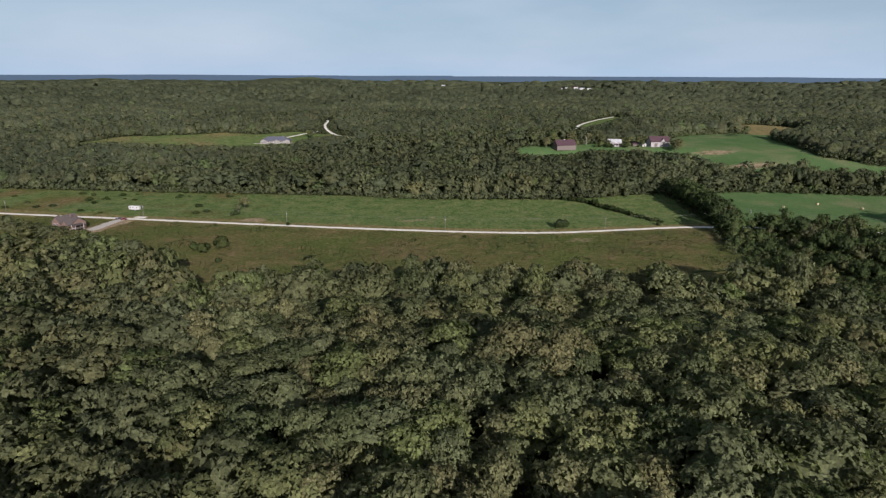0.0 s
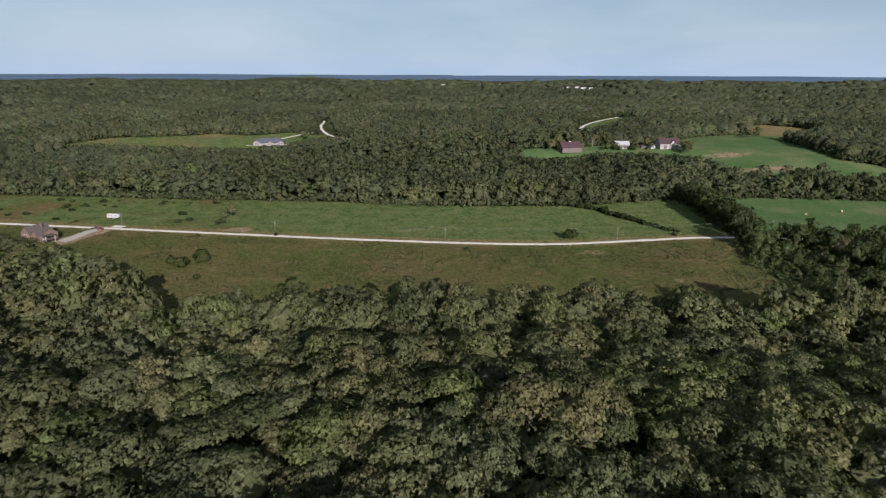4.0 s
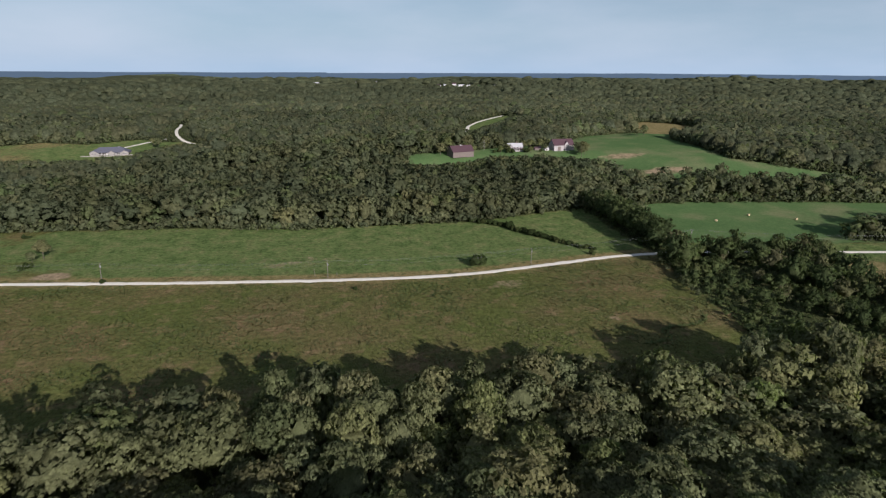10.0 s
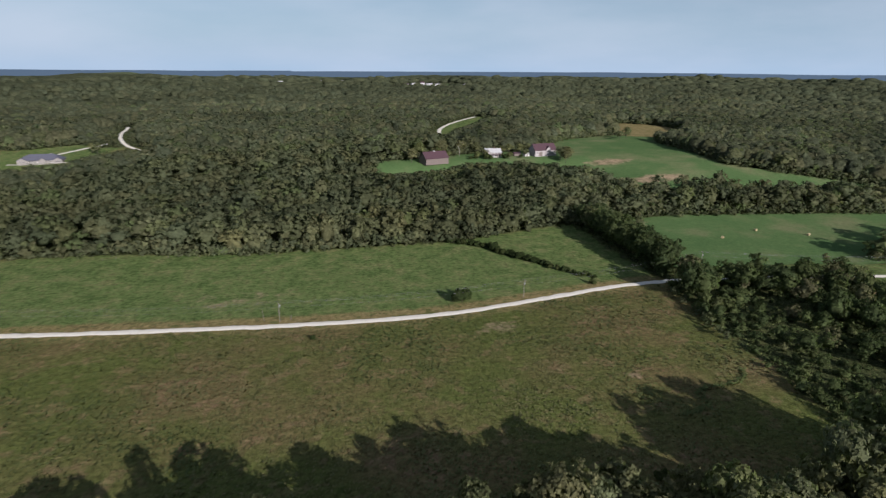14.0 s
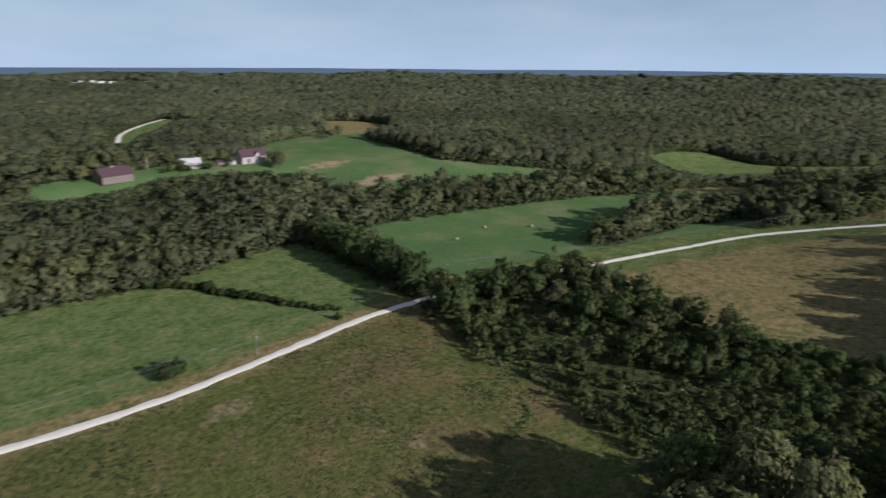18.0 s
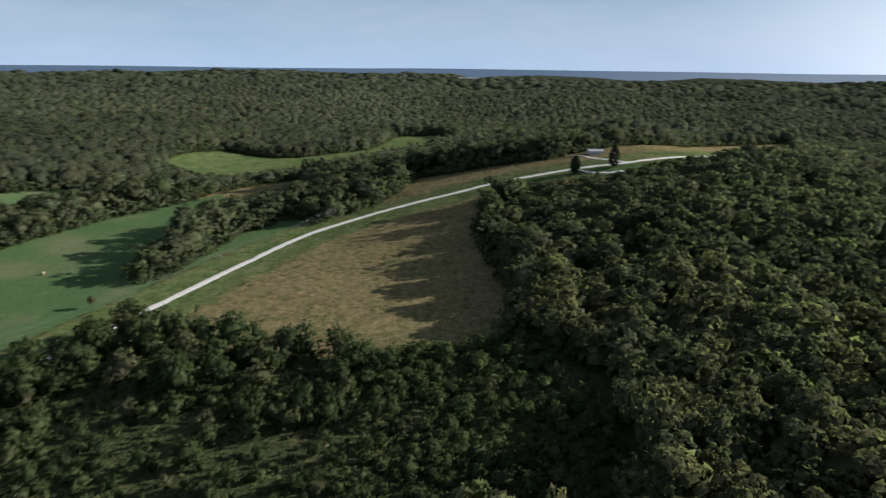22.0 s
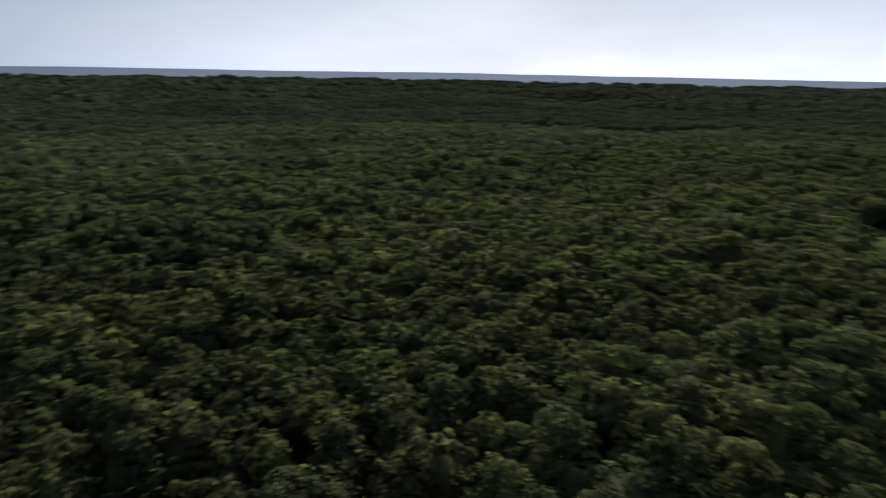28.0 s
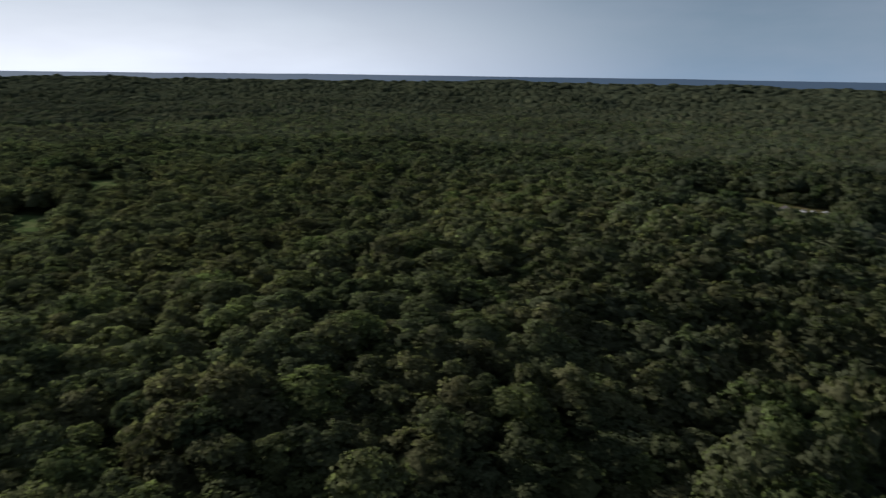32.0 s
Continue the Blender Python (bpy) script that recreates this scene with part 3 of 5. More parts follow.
def lobed(c, lr, mid, least, level):
    """One skin round all the lobes of a crown, swelling over each of them."""
    t = BALLS[level]
    t = t[t[:, :, 2].mean(1) > -0.6]
    d = t.reshape(-1, 3)
    o = c - mid
    along = d @ o.T
    room = lr[None] ** 2 - (o ** 2).sum(1)[None] + along ** 2
    far = np.where(room > 0, along + np.sqrt(np.clip(room, 0, None)), 0)
    k = far.argmax(1)
    reach = np.maximum(far.max(1), least)
    p = d * reach[:, None]
    lean = (p - o[k]) / lr[k][:, None] * 0.65 + d * 0.5
    return with_normals((p + mid).reshape(t.shape), lean.reshape(t.shape))


def with_normals(tri, lean):
    """Corners joined with the direction in which each one faces."""
    lean = lean / np.linalg.norm(lean, axis=-1, keepdims=True) + [0, 0, 0.25]
    return np.concatenate([tri, lean / np.linalg.norm(lean, axis=-1, keepdims=True)], -1)


def dome(seed, radius, low, high, sides=6):
    """A closed lump of 18 faces, for the dark inside of a crown."""
    r = np.random.default_rng(seed + 999)
    a = np.arange(sides) * 2 * np.pi / sides + r.uniform(0, 1)
    rings = []
    for f, z in ((0.7, 0.0), (1.0, 0.45), (0.62, 0.85)):
        q = radius * f * r.uniform(0.85, 1.15, sides)
        rings.append(np.stack([np.cos(a) * q, np.sin(a) * q, low + (high - low) * (z + r.uniform(-0.06, 0.06, sides))], -1))
    top = np.array([r.uniform(-0.2, 0.2) * radius, r.uniform(-0.2, 0.2) * radius, high])
    tris = []
    for lo, hi in zip(rings, rings[1:]):
        for i in range(sides):
            j = (i + 1) % sides
            tris += [(lo[i], lo[j], hi[j]), (lo[i], hi[j], hi[i])]
    for i in range(sides):
        tris.append((rings[-1][i], rings[-1][(i + 1) % sides], top))
    tris = np.array(tris)
    return with_normals(tris, tris - [0, 0, low])


def lump(seed, radius, tall):
    """A far crown of 12 faces."""
    r = np.random.default_rng(seed)
    a = np.arange(4) * np.pi / 2 + r.uniform(0, 2)
    q0, q1 = radius * r.uniform(0.85, 1.2, 4), radius * r.uniform(0.5, 0.85, 4)
    low = np.stack([np.cos(a) * q0, np.sin(a) * q0, tall * r.uniform(0.3, 0.45, 4)], -1)
    mid = np.stack([np.cos(a + 0.5) * q1, np.sin(a + 0.5) * q1, tall * r.uniform(0.72, 0.95, 4)], -1)
    top = np.array([0, 0, tall])
    tris = []
    for i in range(4):
        j = (i + 1) % 4
        tris += [(low[i], low[j], mid[i]), (low[j], mid[j], mid[i]), (mid[i], mid[j], top)]
    tris = np.array(tris)
    return with_normals(tris, tris - [0, 0, tall * 0.52])


def spread(x, y, z, size, tall, tint, shapes, rng):
    """Sets shapes down at many places and gives all their corners and hues."""
    which, turn = rng.integers(len(shapes), size=len(x)), rng.uniform(0, 2 * np.pi, len(x))
    out, hue, lean = [], [], []
    for k, shape in enumerate(shapes):
        s = which == k
        if not s.any():
            continue
        co, si = np.cos(turn[s])[:, None, None], np.sin(turn[s])[:, None, None]
        px = (shape[None, :, :, 0] * co - shape[None, :, :, 1] * si) * size[s, None, None] + x[s, None, None]
        py = (shape[None, :, :, 0] * si + shape[None, :, :, 1] * co) * size[s, None, None] + y[s, None, None]
        pz = shape[None, :, :, 2] * tall[s, None, None] + z[s, None, None]
        out.append(np.stack([px, py, pz], -1).reshape(-1, 3))
        hue.append(np.repeat(tint[s], len(shape)))
        if shape.shape[-1] == 6:
            nx_ = shape[None, :, :, 3] * co - shape[None, :, :, 4] * si
            ny_ = shape[None, :, :, 3] * si + shape[None, :, :, 4] * co
            lean.append(np.stack([nx_, ny_, shape[None, :, :, 5] + 0 * nx_], -1).reshape(-1, 3))
    return np.concatenate(out), np.concatenate(hue), np.concatenate(lean) if lean else None


def grounded(shape, drop):
    """The same crown let down to the ground, as a bush grows."""
    shape = shape.copy()
    shape[:, :, 2] = (shape[:, :, 2] - drop) * 1.3
    return shape


def woods(name, places, shapes, seed, label, mat=None):
    x, y, size, tall, tint = places
    rng = np.random.default_rng(seed)
    v, hue, lean = spread(x, y, terrain(x, y) - 0.3, size, tall, tint, shapes, rng)
    ob = raw(name, v, np.arange(len(v)).reshape(-1, 3), mat or LEAVES, tint=hue, normals=lean)
    return tagged(ob, label, "woods", kind="stuff")


def scatter(step, x0, x1, y0, y1, seed):
    """Jittered places over a stretch of the plan."""
    rng = np.random.default_rng(seed)
    x, y = np.meshgrid(np.arange(x0, x1, step), np.arange(y0, y1, step * 0.9))
    x = x + (np.arange(x.shape[0]) % 2)[:, None] * step / 2
    x, y = (x + rng.uniform(-0.34, 0.34, x.shape) * step).ravel(), (y + rng.uniform(-0.34, 0.34, y.shape) * step).ravel()
    return x, y, rng


# distance from the flown line, roughly two straight legs on the plan
SPINE = [(0, -10), (0, 150), (30, 240), (85, 285)]


RIDGE = [(588, 235), (650, 150), (720, 80), (860, -20), (830, -40), (690, 60), (600, 105), (562, 150), (525, 190), (512, 255)]
YARD = [(78, 742), (142, 736), (268, 738), (268, 790), (95, 768)]
# young growth on the side from which each opening is seen
YOUNG = [(RANCH, 25, -90), (YARD, 0, -48), (LANE_CLEARING, 70, 25), (GLADE_SOUTH, 18, 72), (GLADE_WEST, 30, 78), (GLADE_SOUTH, 15, -44), (GLADE_WEST, 15, -44), (GLADE, -75, -26), (TAN, -22, -60), (TAN_FAR, -28, -50), (RIDGE, -100, 30), (RIDGE_FAR, -90, 34), (RIDGE_FAR, -190, 70), (RIDGE_FAR, -140, 52), (STRIP, -62, -26), (RIDGE, -62, 14)]


def young(x, y):
    """How tall the trees stand, from 0.3 for saplings to 1 for full growth."""
    f = np.ones(np.shape(x))
    for poly, sx, sy in YOUNG:
        for k, v in ((1.0, 0.72), (0.66, 0.5), (0.33, 0.34)):
            f = np.where(inside(x - sx * k, y - sy * k, poly), np.minimum(f, v), f)
    for line in (HILL_LANE, BEND_LANE):
        for k, v in ((100, 0.75), (70, 0.5), (35, 0.32)):
            f = np.where(line_distance(x, y + k, line) < 28, np.minimum(f, v), f)
    return f


def sizes(x, y, rng):
    """Width, height and hue of a tree by where it grows."""
    n = len(x)
    size, tall = rng.triangular(0.62, 0.92, 1.55, n), rng.uniform(0.84, 1.16, n)
    tall = tall * (0.72 + 0.26 * size) * (0.79 + 0.28 * value_noise(x, y, 46, 71) + 0.16 * value_noise(x, y, 21, 72))
    low = young(x, y)
    size, tall = size * (0.45 + 0.55 * low), tall * low
    tint = np.clip(0.62 * rng.uniform(0, 1, n) + 0.4 * value_noise(x, y, 60, 9) + rng.normal(0, 0.15, n), 0, 1)
    return size, tall, tint


NEAR = [crown_shape(s, 7.4, 18, 15, 2700, 0.49, 1, 0.66, 0.03, 150) for s in range(6)]
MIDDLE = [crown_shape(20 + s, 7.4, 18, 14, 1150, 0.71, 1, 0.68, 0.03, 110) for s in range(8)]
BROAD = [np.concatenate([crown_shape(30 + s, 7.5, 18, 13, 560, 0.96, 0, 0.74, 0.03, 76), lump(35 + s, 5.6, 14.5)]) for s in range(9)]
SLOPE = [np.concatenate([crown_shape(130 + s, 7.6, 18, 12, 290, 1.3, 0, 0.74, 0.03, 54), lump(135 + s, 5.8, 14.5)]) for s in range(9)]
OUTER = [crown_shape(40 + s, 7.7, 17.6, 10, 130, 1.4, 1, 0.8, 0.04, 48) for s in range(10)]
DISTANT = [np.concatenate([crown_shape(60 + s, 7.3, 17.2, 7, 9, 1.9, 0), dome(60 + s, 6.9, 2.0, 15.4, 5)]) for s in range(10)]
REMOTE = [lump(80 + s, 8.3, 16.8) for s in range(10)]


for shape in DISTANT + REMOTE:
    up = shape[:, :, 3:] * 0.8 + [0, 0, 0.28]
    shape[:, :, 3:] = up / np.linalg.norm(up, axis=-1, keepdims=True)


def unseen(x, y):
    """The wedge to the west-north-west that the flight never faces."""
    a = np.degrees(np.arctan2(-(x - 40), y - 180))
    return (a > 48) & (a < 88)


x, y, rng = scatter(11.4, -1000, 1120, -820, 1260, 5)
d = line_distance(x, y, SPINE)
ok = (openness(x, y) < -5) & (d < 1000) & ~inside(x, y, SCRUB)
x, y, d = x[ok], y[ok], d[ok]
size, tall, tint = sizes(x, y, rng)
tall = np.where((depth_in(x, y, MAIN) > -34) & (y < 300), tall * 1.34, tall)
tall = np.where((depth_in(x, y, STRAWFIELD) > -26) & (y < 330) & (x < 520), tall * 1.08, tall)
tall = np.where((depth_in(x, y, SCRUB) > -26) & (y < 262) & (x > 140) & (x < 240), tall * 1.28, tall)
ranked = np.argsort(np.hypot((x - 25) / 1.15, (y - 175) / 1.1))[:300]
single = np.zeros(len(x), bool)
single[ranked] = True
hidden = unseen(x, y) & (d > 330)


def chosen(mask):
    return x[mask], y[mask], size[mask], tall[mask], tint[mask]


def limb_tree(bm, seed, tall, thick, spread_by, low=0.35):
    """A tapered trunk with forking limbs."""
    r = random.Random(seed)
    rod(bm, (0, 0, -0.5), (r.uniform(-.3, .3), r.uniform(-.3, .3), tall * low), thick, thick * 0.75)
    for k in range(6):
        a = k * 1.05 + r.uniform(-0.3, 0.3)
        e = (math.cos(a) * spread_by * r.uniform(0.5, 0.9), math.sin(a) * spread_by * r.uniform(0.5, 0.9), tall * r.uniform(0.6, 0.85))
        rod(bm, (0, 0, tall * (low - 0.03)), e, thick * 0.45, thick * 0.12, 5)


trunk_data = []
for s in range(3):
    bm = bmesh.new()
    limb_tree(bm, s, 18, 0.38, 5.5)
    me = bpy.data.meshes.new("trunk")
    bm.to_mesh(me)
    bm.free()
    me.materials.append(BARK)
    trunk_data.append(me)
crown_data = []
for k, shape in enumerate(NEAR):
    o = raw("crown", shape[:, :, :3].reshape(-1, 3), np.arange(shape.shape[0] * 3).reshape(-1, 3), LEAF, normals=shape[:, :, 3:].reshape(-1, 3))
    crown_data.append(o.data)
    bpy.data.objects.remove(o)


def tree(px, py, wide, high, turn, k, label="broad green oak in the closed woods", group="woodland trees", name="tree", mat=None):
    e = thing(name, px, py, height(px, py) - 0.2, turn, label, "tree", group)
    for n, data in (("trunk", trunk_data[k % 3]), ("crown", crown_data[k % 6])):
        o = new(n, data)
        o.parent = e
        o.scale = (wide, wide, high)
    return e


for i in np.nonzero(single)[0]:
    tree(x[i], y[i], size[i], tall[i], float(rng.uniform(0, 360)), int(rng.integers(6)))
woods("near_woods", chosen(~single & (d < 118)), MIDDLE, 11, "dense broadleaf woods with dark gaps between crowns", LEAVES_NEAR)
woods("hillside_woods", chosen(~single & (d >= 118) & (d < 215)), BROAD, 22, "dense broadleaf woods on the hillside", LEAVES_NEAR)
woods("valley_woods", chosen(~single & (d >= 215) & (d < 300)), SLOPE, 21, "dense broadleaf woods on the slopes of the valley", LEAVES_NEAR)
woods("outer_woods", chosen(~single & (d >= 300) & (d < 540) & ~hidden), OUTER, 12, "dense broadleaf woods round the valley fields")
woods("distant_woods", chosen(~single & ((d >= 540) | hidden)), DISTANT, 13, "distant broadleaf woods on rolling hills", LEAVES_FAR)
sx_, sy_, rngs = scatter(5.6, 154, 314, 228, 580, 15)
patchy = value_noise(sx_, sy_, 22, 21) * 0.65 + value_noise(sx_, sy_, 9, 25) * 0.35
ok = inside(sx_, sy_, SCRUB) & (openness(sx_, sy_) < -1.5) & (patchy > 0.17)
sx_, sy_, patchy = sx_[ok], sy_[ok], patchy[ok]
grow = np.clip(0.1 + 0.5 * (patchy - 0.30) + rngs.uniform(-0.04, 0.1, len(sx_)), 0.07, 0.34)
woods("scrub", (sx_, sy_, grow * rngs.uniform(1.0, 1.7, len(sx_)), grow, rngs.uniform(0, 0.8, len(sx_))), [grounded(crown_shape(120 + k, 7.4, 18, 16, 190, 1.05, 1, 0.74, 0.12, 44), 4.6) for k in range(8)], 16,
      "overgrown thicket of bushes and brambles beside the field", LEAVES_SCRUB)
tx_, ty_, rngt = scatter(6.6, 160, 310, 232, 580, 35)
hedgerow = line_distance(tx_, ty_, [(213, 576), (211, 520), (209, 462), (204, 440), (198, 420)])
verge = line_distance(tx_, ty_, [(226, 560), (224, 455), (250, 438), (292, 424), (288, 402), (286, 330), (262, 300)])
group = value_noise(tx_, ty_, 30, 27)
east = np.clip((tx_ - 222) / 16, 0, 1)
chance = np.clip(1.2 * (hedgerow < 8) + 0.75 * (verge < 9) + 0.2 + east * 0.16 + np.clip((group - 0.55) * 3, 0, 0.5) * (0.3 + 0.7 * east), 0, 1)
ok = inside(tx_, ty_, SCRUB) & (openness(tx_, ty_) < -3) & (rngt.uniform(0, 1, len(tx_)) < chance)
tx_, ty_, hedgerow, east = tx_[ok], ty_[ok], hedgerow[ok], east[ok]
grow = np.where(hedgerow < 9, rngt.uniform(0.84, 1.08, len(tx_)), (rngt.uniform(0.32, 0.55, len(tx_)) + east * rngt.uniform(0.1, 0.45, len(tx_))) * (0.55 + 0.45 * np.clip((ty_ - 305) / 40, 0, 1)))
woods("young_woods", (tx_, ty_, grow * rngt.uniform(0.72, 1.08, len(tx_)), grow, rngt.uniform(0, 1, len(tx_)) ** 1.5), [grounded(crown_shape(220 + k, 7.4, 18, 22, 420, 0.8, 1, 0.7, 0.15, 80), 3.0) for k in range(8)], 36,
      "mixed young trees in the overgrown strip by the road", LEAVES_SCRUB)
ex, ey, rnge = scatter(4.4, -560, 1080, -130, 1260, 17)
op = openness(ex, ey)
ok = (op < 1.2) & (op > -8.5) & (line_distance(ex, ey, ROAD) > 13) & (line_distance(ex, ey, BEND_LANE) > 8) & (line_distance(ex, ey, HILL_LANE) > 7) & (line_distance(ex, ey, RANCH_DRIVE) > 6) & ~inside(ex, ey, SCRUB)
ex, ey, op = ex[ok], ey[ok], op[ok]
grow = rnge.uniform(0.16, 0.4, len(ex)) + 0.06 * np.clip(-op, 0, 6)
grow = grow * np.clip(0.3 + 0.8 * young(ex, ey), 0.3, 1)
woods("edge_thicket", (ex, ey, grow * rnge.uniform(0.9, 1.3, len(ex)), grow * rnge.uniform(0.7, 1.1, len(ex)), rnge.uniform(0.0, 0.9, len(ex))), [grounded(crown_shape(160 + k, 7.8, 17, 9, 46, 2.4, 0, 0.9, 0.1, 22), 4.6) for k in range(8)], 19,
      "leafy thicket along the edges of the fields")
x, y, rng = scatter(13.6, -1850, 1960, -1650, 2080, 6)
d = line_distance(x, y, SPINE)
ok = (d >= 1000) & (d < 1800) & (openness(x, y) < -3) & ~unseen(x, y)
x, y = x[ok], y[ok]
size, tall, tint = sizes(x, y, rng)
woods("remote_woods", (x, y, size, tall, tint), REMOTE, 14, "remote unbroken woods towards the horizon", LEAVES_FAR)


def far_lump(seed, radius, tall):
    """A far clump of crowns, of 9 faces."""
    r = np.random.default_rng(seed)
    a = np.arange(3) * 2.094 + r.uniform(0, 2)
    q0, q1 = radius * r.uniform(0.8, 1.3, 3), radius * r.uniform(0.45, 0.9, 3)
    low = np.stack([np.cos(a) * q0, np.sin(a) * q0, tall * r.uniform(0.3, 0.5, 3)], -1)
    mid = np.stack([np.cos(a + 0.6) * q1, np.sin(a + 0.6) * q1, tall * r.uniform(0.75, 1.0, 3)], -1)
    top = np.array([0, 0, tall])
    tris = []
    for i in range(3):
        j = (i + 1) % 3
        tris += [(low[i], low[j], mid[i]), (low[j], mid[j], mid[i]), (mid[i], mid[j], top)]
    tris = np.array(tris)
    return with_normals(tris, (tris - [0, 0, tall * 0.52]) / radius * 0.55 + [0, 0, 0.5])


x, y, rng = scatter(28, -3000, 3100, -2850, 3250, 7)
d = line_distance(x, y, SPINE)
ok = (d >= 1790) & (d < 2900) & ~inside(x, y, FAR_FARM) & ~unseen(x, y)
x, y = x[ok], y[ok]
size, tall, tint = sizes(x, y, rng)
woods("hill_woods", (x, y, size, tall * rng.uniform(0.7, 1.25, len(x)), tint * 0.6), [far_lump(140 + k, 15.5, 20) for k in range(10)], 18, "remote woods on the far hills", LEAVES_FAR)

x, y, rng = scatter(58, -4500, 4600, -4300, 4700, 23)
d = line_distance(x, y, SPINE)
ok = (d >= 2880) & (d < 4400) & ~inside(x, y, FAR_FARM)
x, y = x[ok], y[ok]
size, tall, tint = sizes(x, y, rng)
woods("skyline_woods", (x, y, size, tall * rng.uniform(0.6, 1.2, len(x)), tint * 0.5), [far_lump(240 + k, 34, 24) for k in range(10)], 24, "wooded hills near the skyline", LEAVES_FAR)

# far canopy as one rough sheet
rad = [1780.0]
while rad[-1] < 4880:
    rad.append(rad[-1] + (26 if rad[-1] < 2800 else 16 + (rad[-1] - 2800) * 0.012))
rad = np.array(rad)
ang = np.linspace(0, 2 * np.pi, 520, endpoint=False)
RR, AA = np.meshgrid(rad, ang)
FX, FY = 50 + RR * np.sin(AA), 200 + RR * np.cos(AA)
rngf = np.random.default_rng(8)
FZ = terrain(FX, FY) + np.where(RR < 2780, 2.0, 6.0) + value_noise(FX, FY, 30, 1) * 6 + rngf.uniform(0, 8, FX.shape) * np.clip((RR - 2780) / 100, 0, 1)
FZ = np.where(inside(FX, FY, FAR_FARM), terrain(FX, FY) - 14, FZ)
idx = np.arange(RR.size).reshape(RR.shape)
nxt = np.roll(idx, -1, 0)
q = np.stack([idx[:, :-1], idx[:, 1:], nxt[:, 1:], nxt[:, :-1]], -1).reshape(-1, 4)
tris = np.concatenate([q[:, [0, 1, 2]], q[:, [0, 2, 3]]])
centre = np.stack([FX, FY], -1).reshape(-1, 2)[tris[:, 0]]
far_tint = np.clip(value_noise(centre[:, 0], centre[:, 1], 22, 4) * 0.4 + value_noise(centre[:, 0], centre[:, 1], 160, 5) * 0.3 - 0.1, 0, 1)
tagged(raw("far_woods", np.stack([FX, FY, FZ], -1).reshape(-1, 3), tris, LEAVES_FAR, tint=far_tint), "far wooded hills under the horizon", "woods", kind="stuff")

# blue hills on the skyline, glowing, with the haze in their colour
verts, tris = [], []
for i in range(361):
    a = radians(i)
    top = 74 + 10 * float(value_noise(i * 1.0, 3.0, 14, 6)) + 4 * float(value_noise(i * 1.0, 9.0, 4, 7))
    for zz in (-40, top):
        verts.append((50 + 4890 * math.sin(a), 200 + 4890 * math.cos(a), zz))
    if i:
        o = 2 * (i - 1)
        tris += [(o, o + 2, o + 3), (o, o + 3, o + 1)]
tagged(raw("backdrop", verts, tris, HILLS, smooth=True), "glowing backdrop of skyline hills with blue haze painted in", "hills", kind="structure")


# ---- grass and weeds standing in the fields ----
def weed_material():
    m, n, l, b = material("weed_blade", 0.9, 0.1)
    t = n.new("ShaderNodeAttribute")
    t.attribute_name = "tint"
    r = ramp(n, [(0.0, (0.092, 0.122, 0.038)), (0.3, (0.14, 0.152, 0.054)), (0.55, (0.205, 0.18, 0.08)), (0.8, (0.27, 0.205, 0.11)), (1.0, (0.34, 0.27, 0.16))])
    l.new(t.outputs["Fac"], r.inputs[0])
    l.new(r.outputs[0], b.inputs["Base Color"])
    return m


WEED = weed_material()


def tuft(seed, blades, wide, high):
    """A clump of leaning blades."""
    r = np.random.default_rng(seed)
    a, f = r.uniform(0, 2 * np.pi, blades), r.uniform(0.1, 0.6, blades) * wide
    base = np.stack([np.cos(a) * f, np.sin(a) * f, np.full(blades, -0.1)], -1)
    side = np.stack([-np.sin(a), np.cos(a), np.zeros(blades)], -1) * wide * 0.4
    tip = base + np.stack([np.cos(a) * wide * 0.5, np.sin(a) * wide * 0.5, high * r.uniform(0.5, 1.1, blades)], -1)
    tri = np.stack([base + side, base - side, tip], 1)
    return with_normals(tri, np.repeat(np.stack([np.cos(a) * 0.25, np.sin(a) * 0.25 - 0.15, np.ones(blades)], -1)[:, None, :], 3, 1))


def tufts(name, x, y, size, tint, label, seed):
    rng = np.random.default_rng(seed)
    shapes = [tuft(seed + k, 4, 0.95, 0.5) for k in range(8)]
    v, hue, lean = spread(x, y, terrain(x, y), size, size * rng.uniform(0.6, 1.2, len(x)), tint, shapes, rng)
    hue = np.clip(hue + rng.normal(0, 0.08, len(hue)), 0, 1)
    tagged(raw(name, v, np.arange(len(v)).reshape(-1, 3), WEED, tint=hue, normals=lean), label, "weeds", kind="stuff")


x, y, rng = scatter(1.5, -330, 200, 262, 585, 31)
ry = np.interp(x, [p[0] for p in ROAD], [p[1] for p in ROAD])
ok = inside(x, y, MAIN) & (np.abs(y - ry) > 4.2) & (rng.uniform(0, 1, len(x)) < np.where(y < ry, 0.8, 0.25))
ok &= (line_distance(x, y, [(-252, 466), (-263, 426)]) > 9)
x, y, ry = x[ok], y[ok], ry[ok]
clump = value_noise(x, y, 14, 41) * 0.6 + value_noise(x, y, 5, 42) * 0.4
hue = np.clip(np.where(y < ry, 0.14, 0.06) + 0.42 * (value_noise(x, y, 34, 43) - 0.3) * np.where(y < ry, 1, 0.55) + rng.normal(0, 0.07, len(x)), 0, 0.7)
tufts("weeds", x, y, 0.25 + 1.6 * clump * np.where(y < ry, 1.0, 0.55), hue, "tall olive and brown weeds standing in the meadow", 51)
DITCH = smooth_line([(173, 350), (168, 343), (157, 340), (150, 340), (145, 336), (143.5, 330), (140, 327), (131, 325)], 0.9)
rngd = np.random.default_rng(61)
x, y = np.array([c.x for c in DITCH]), np.array([c.y for c in DITCH])
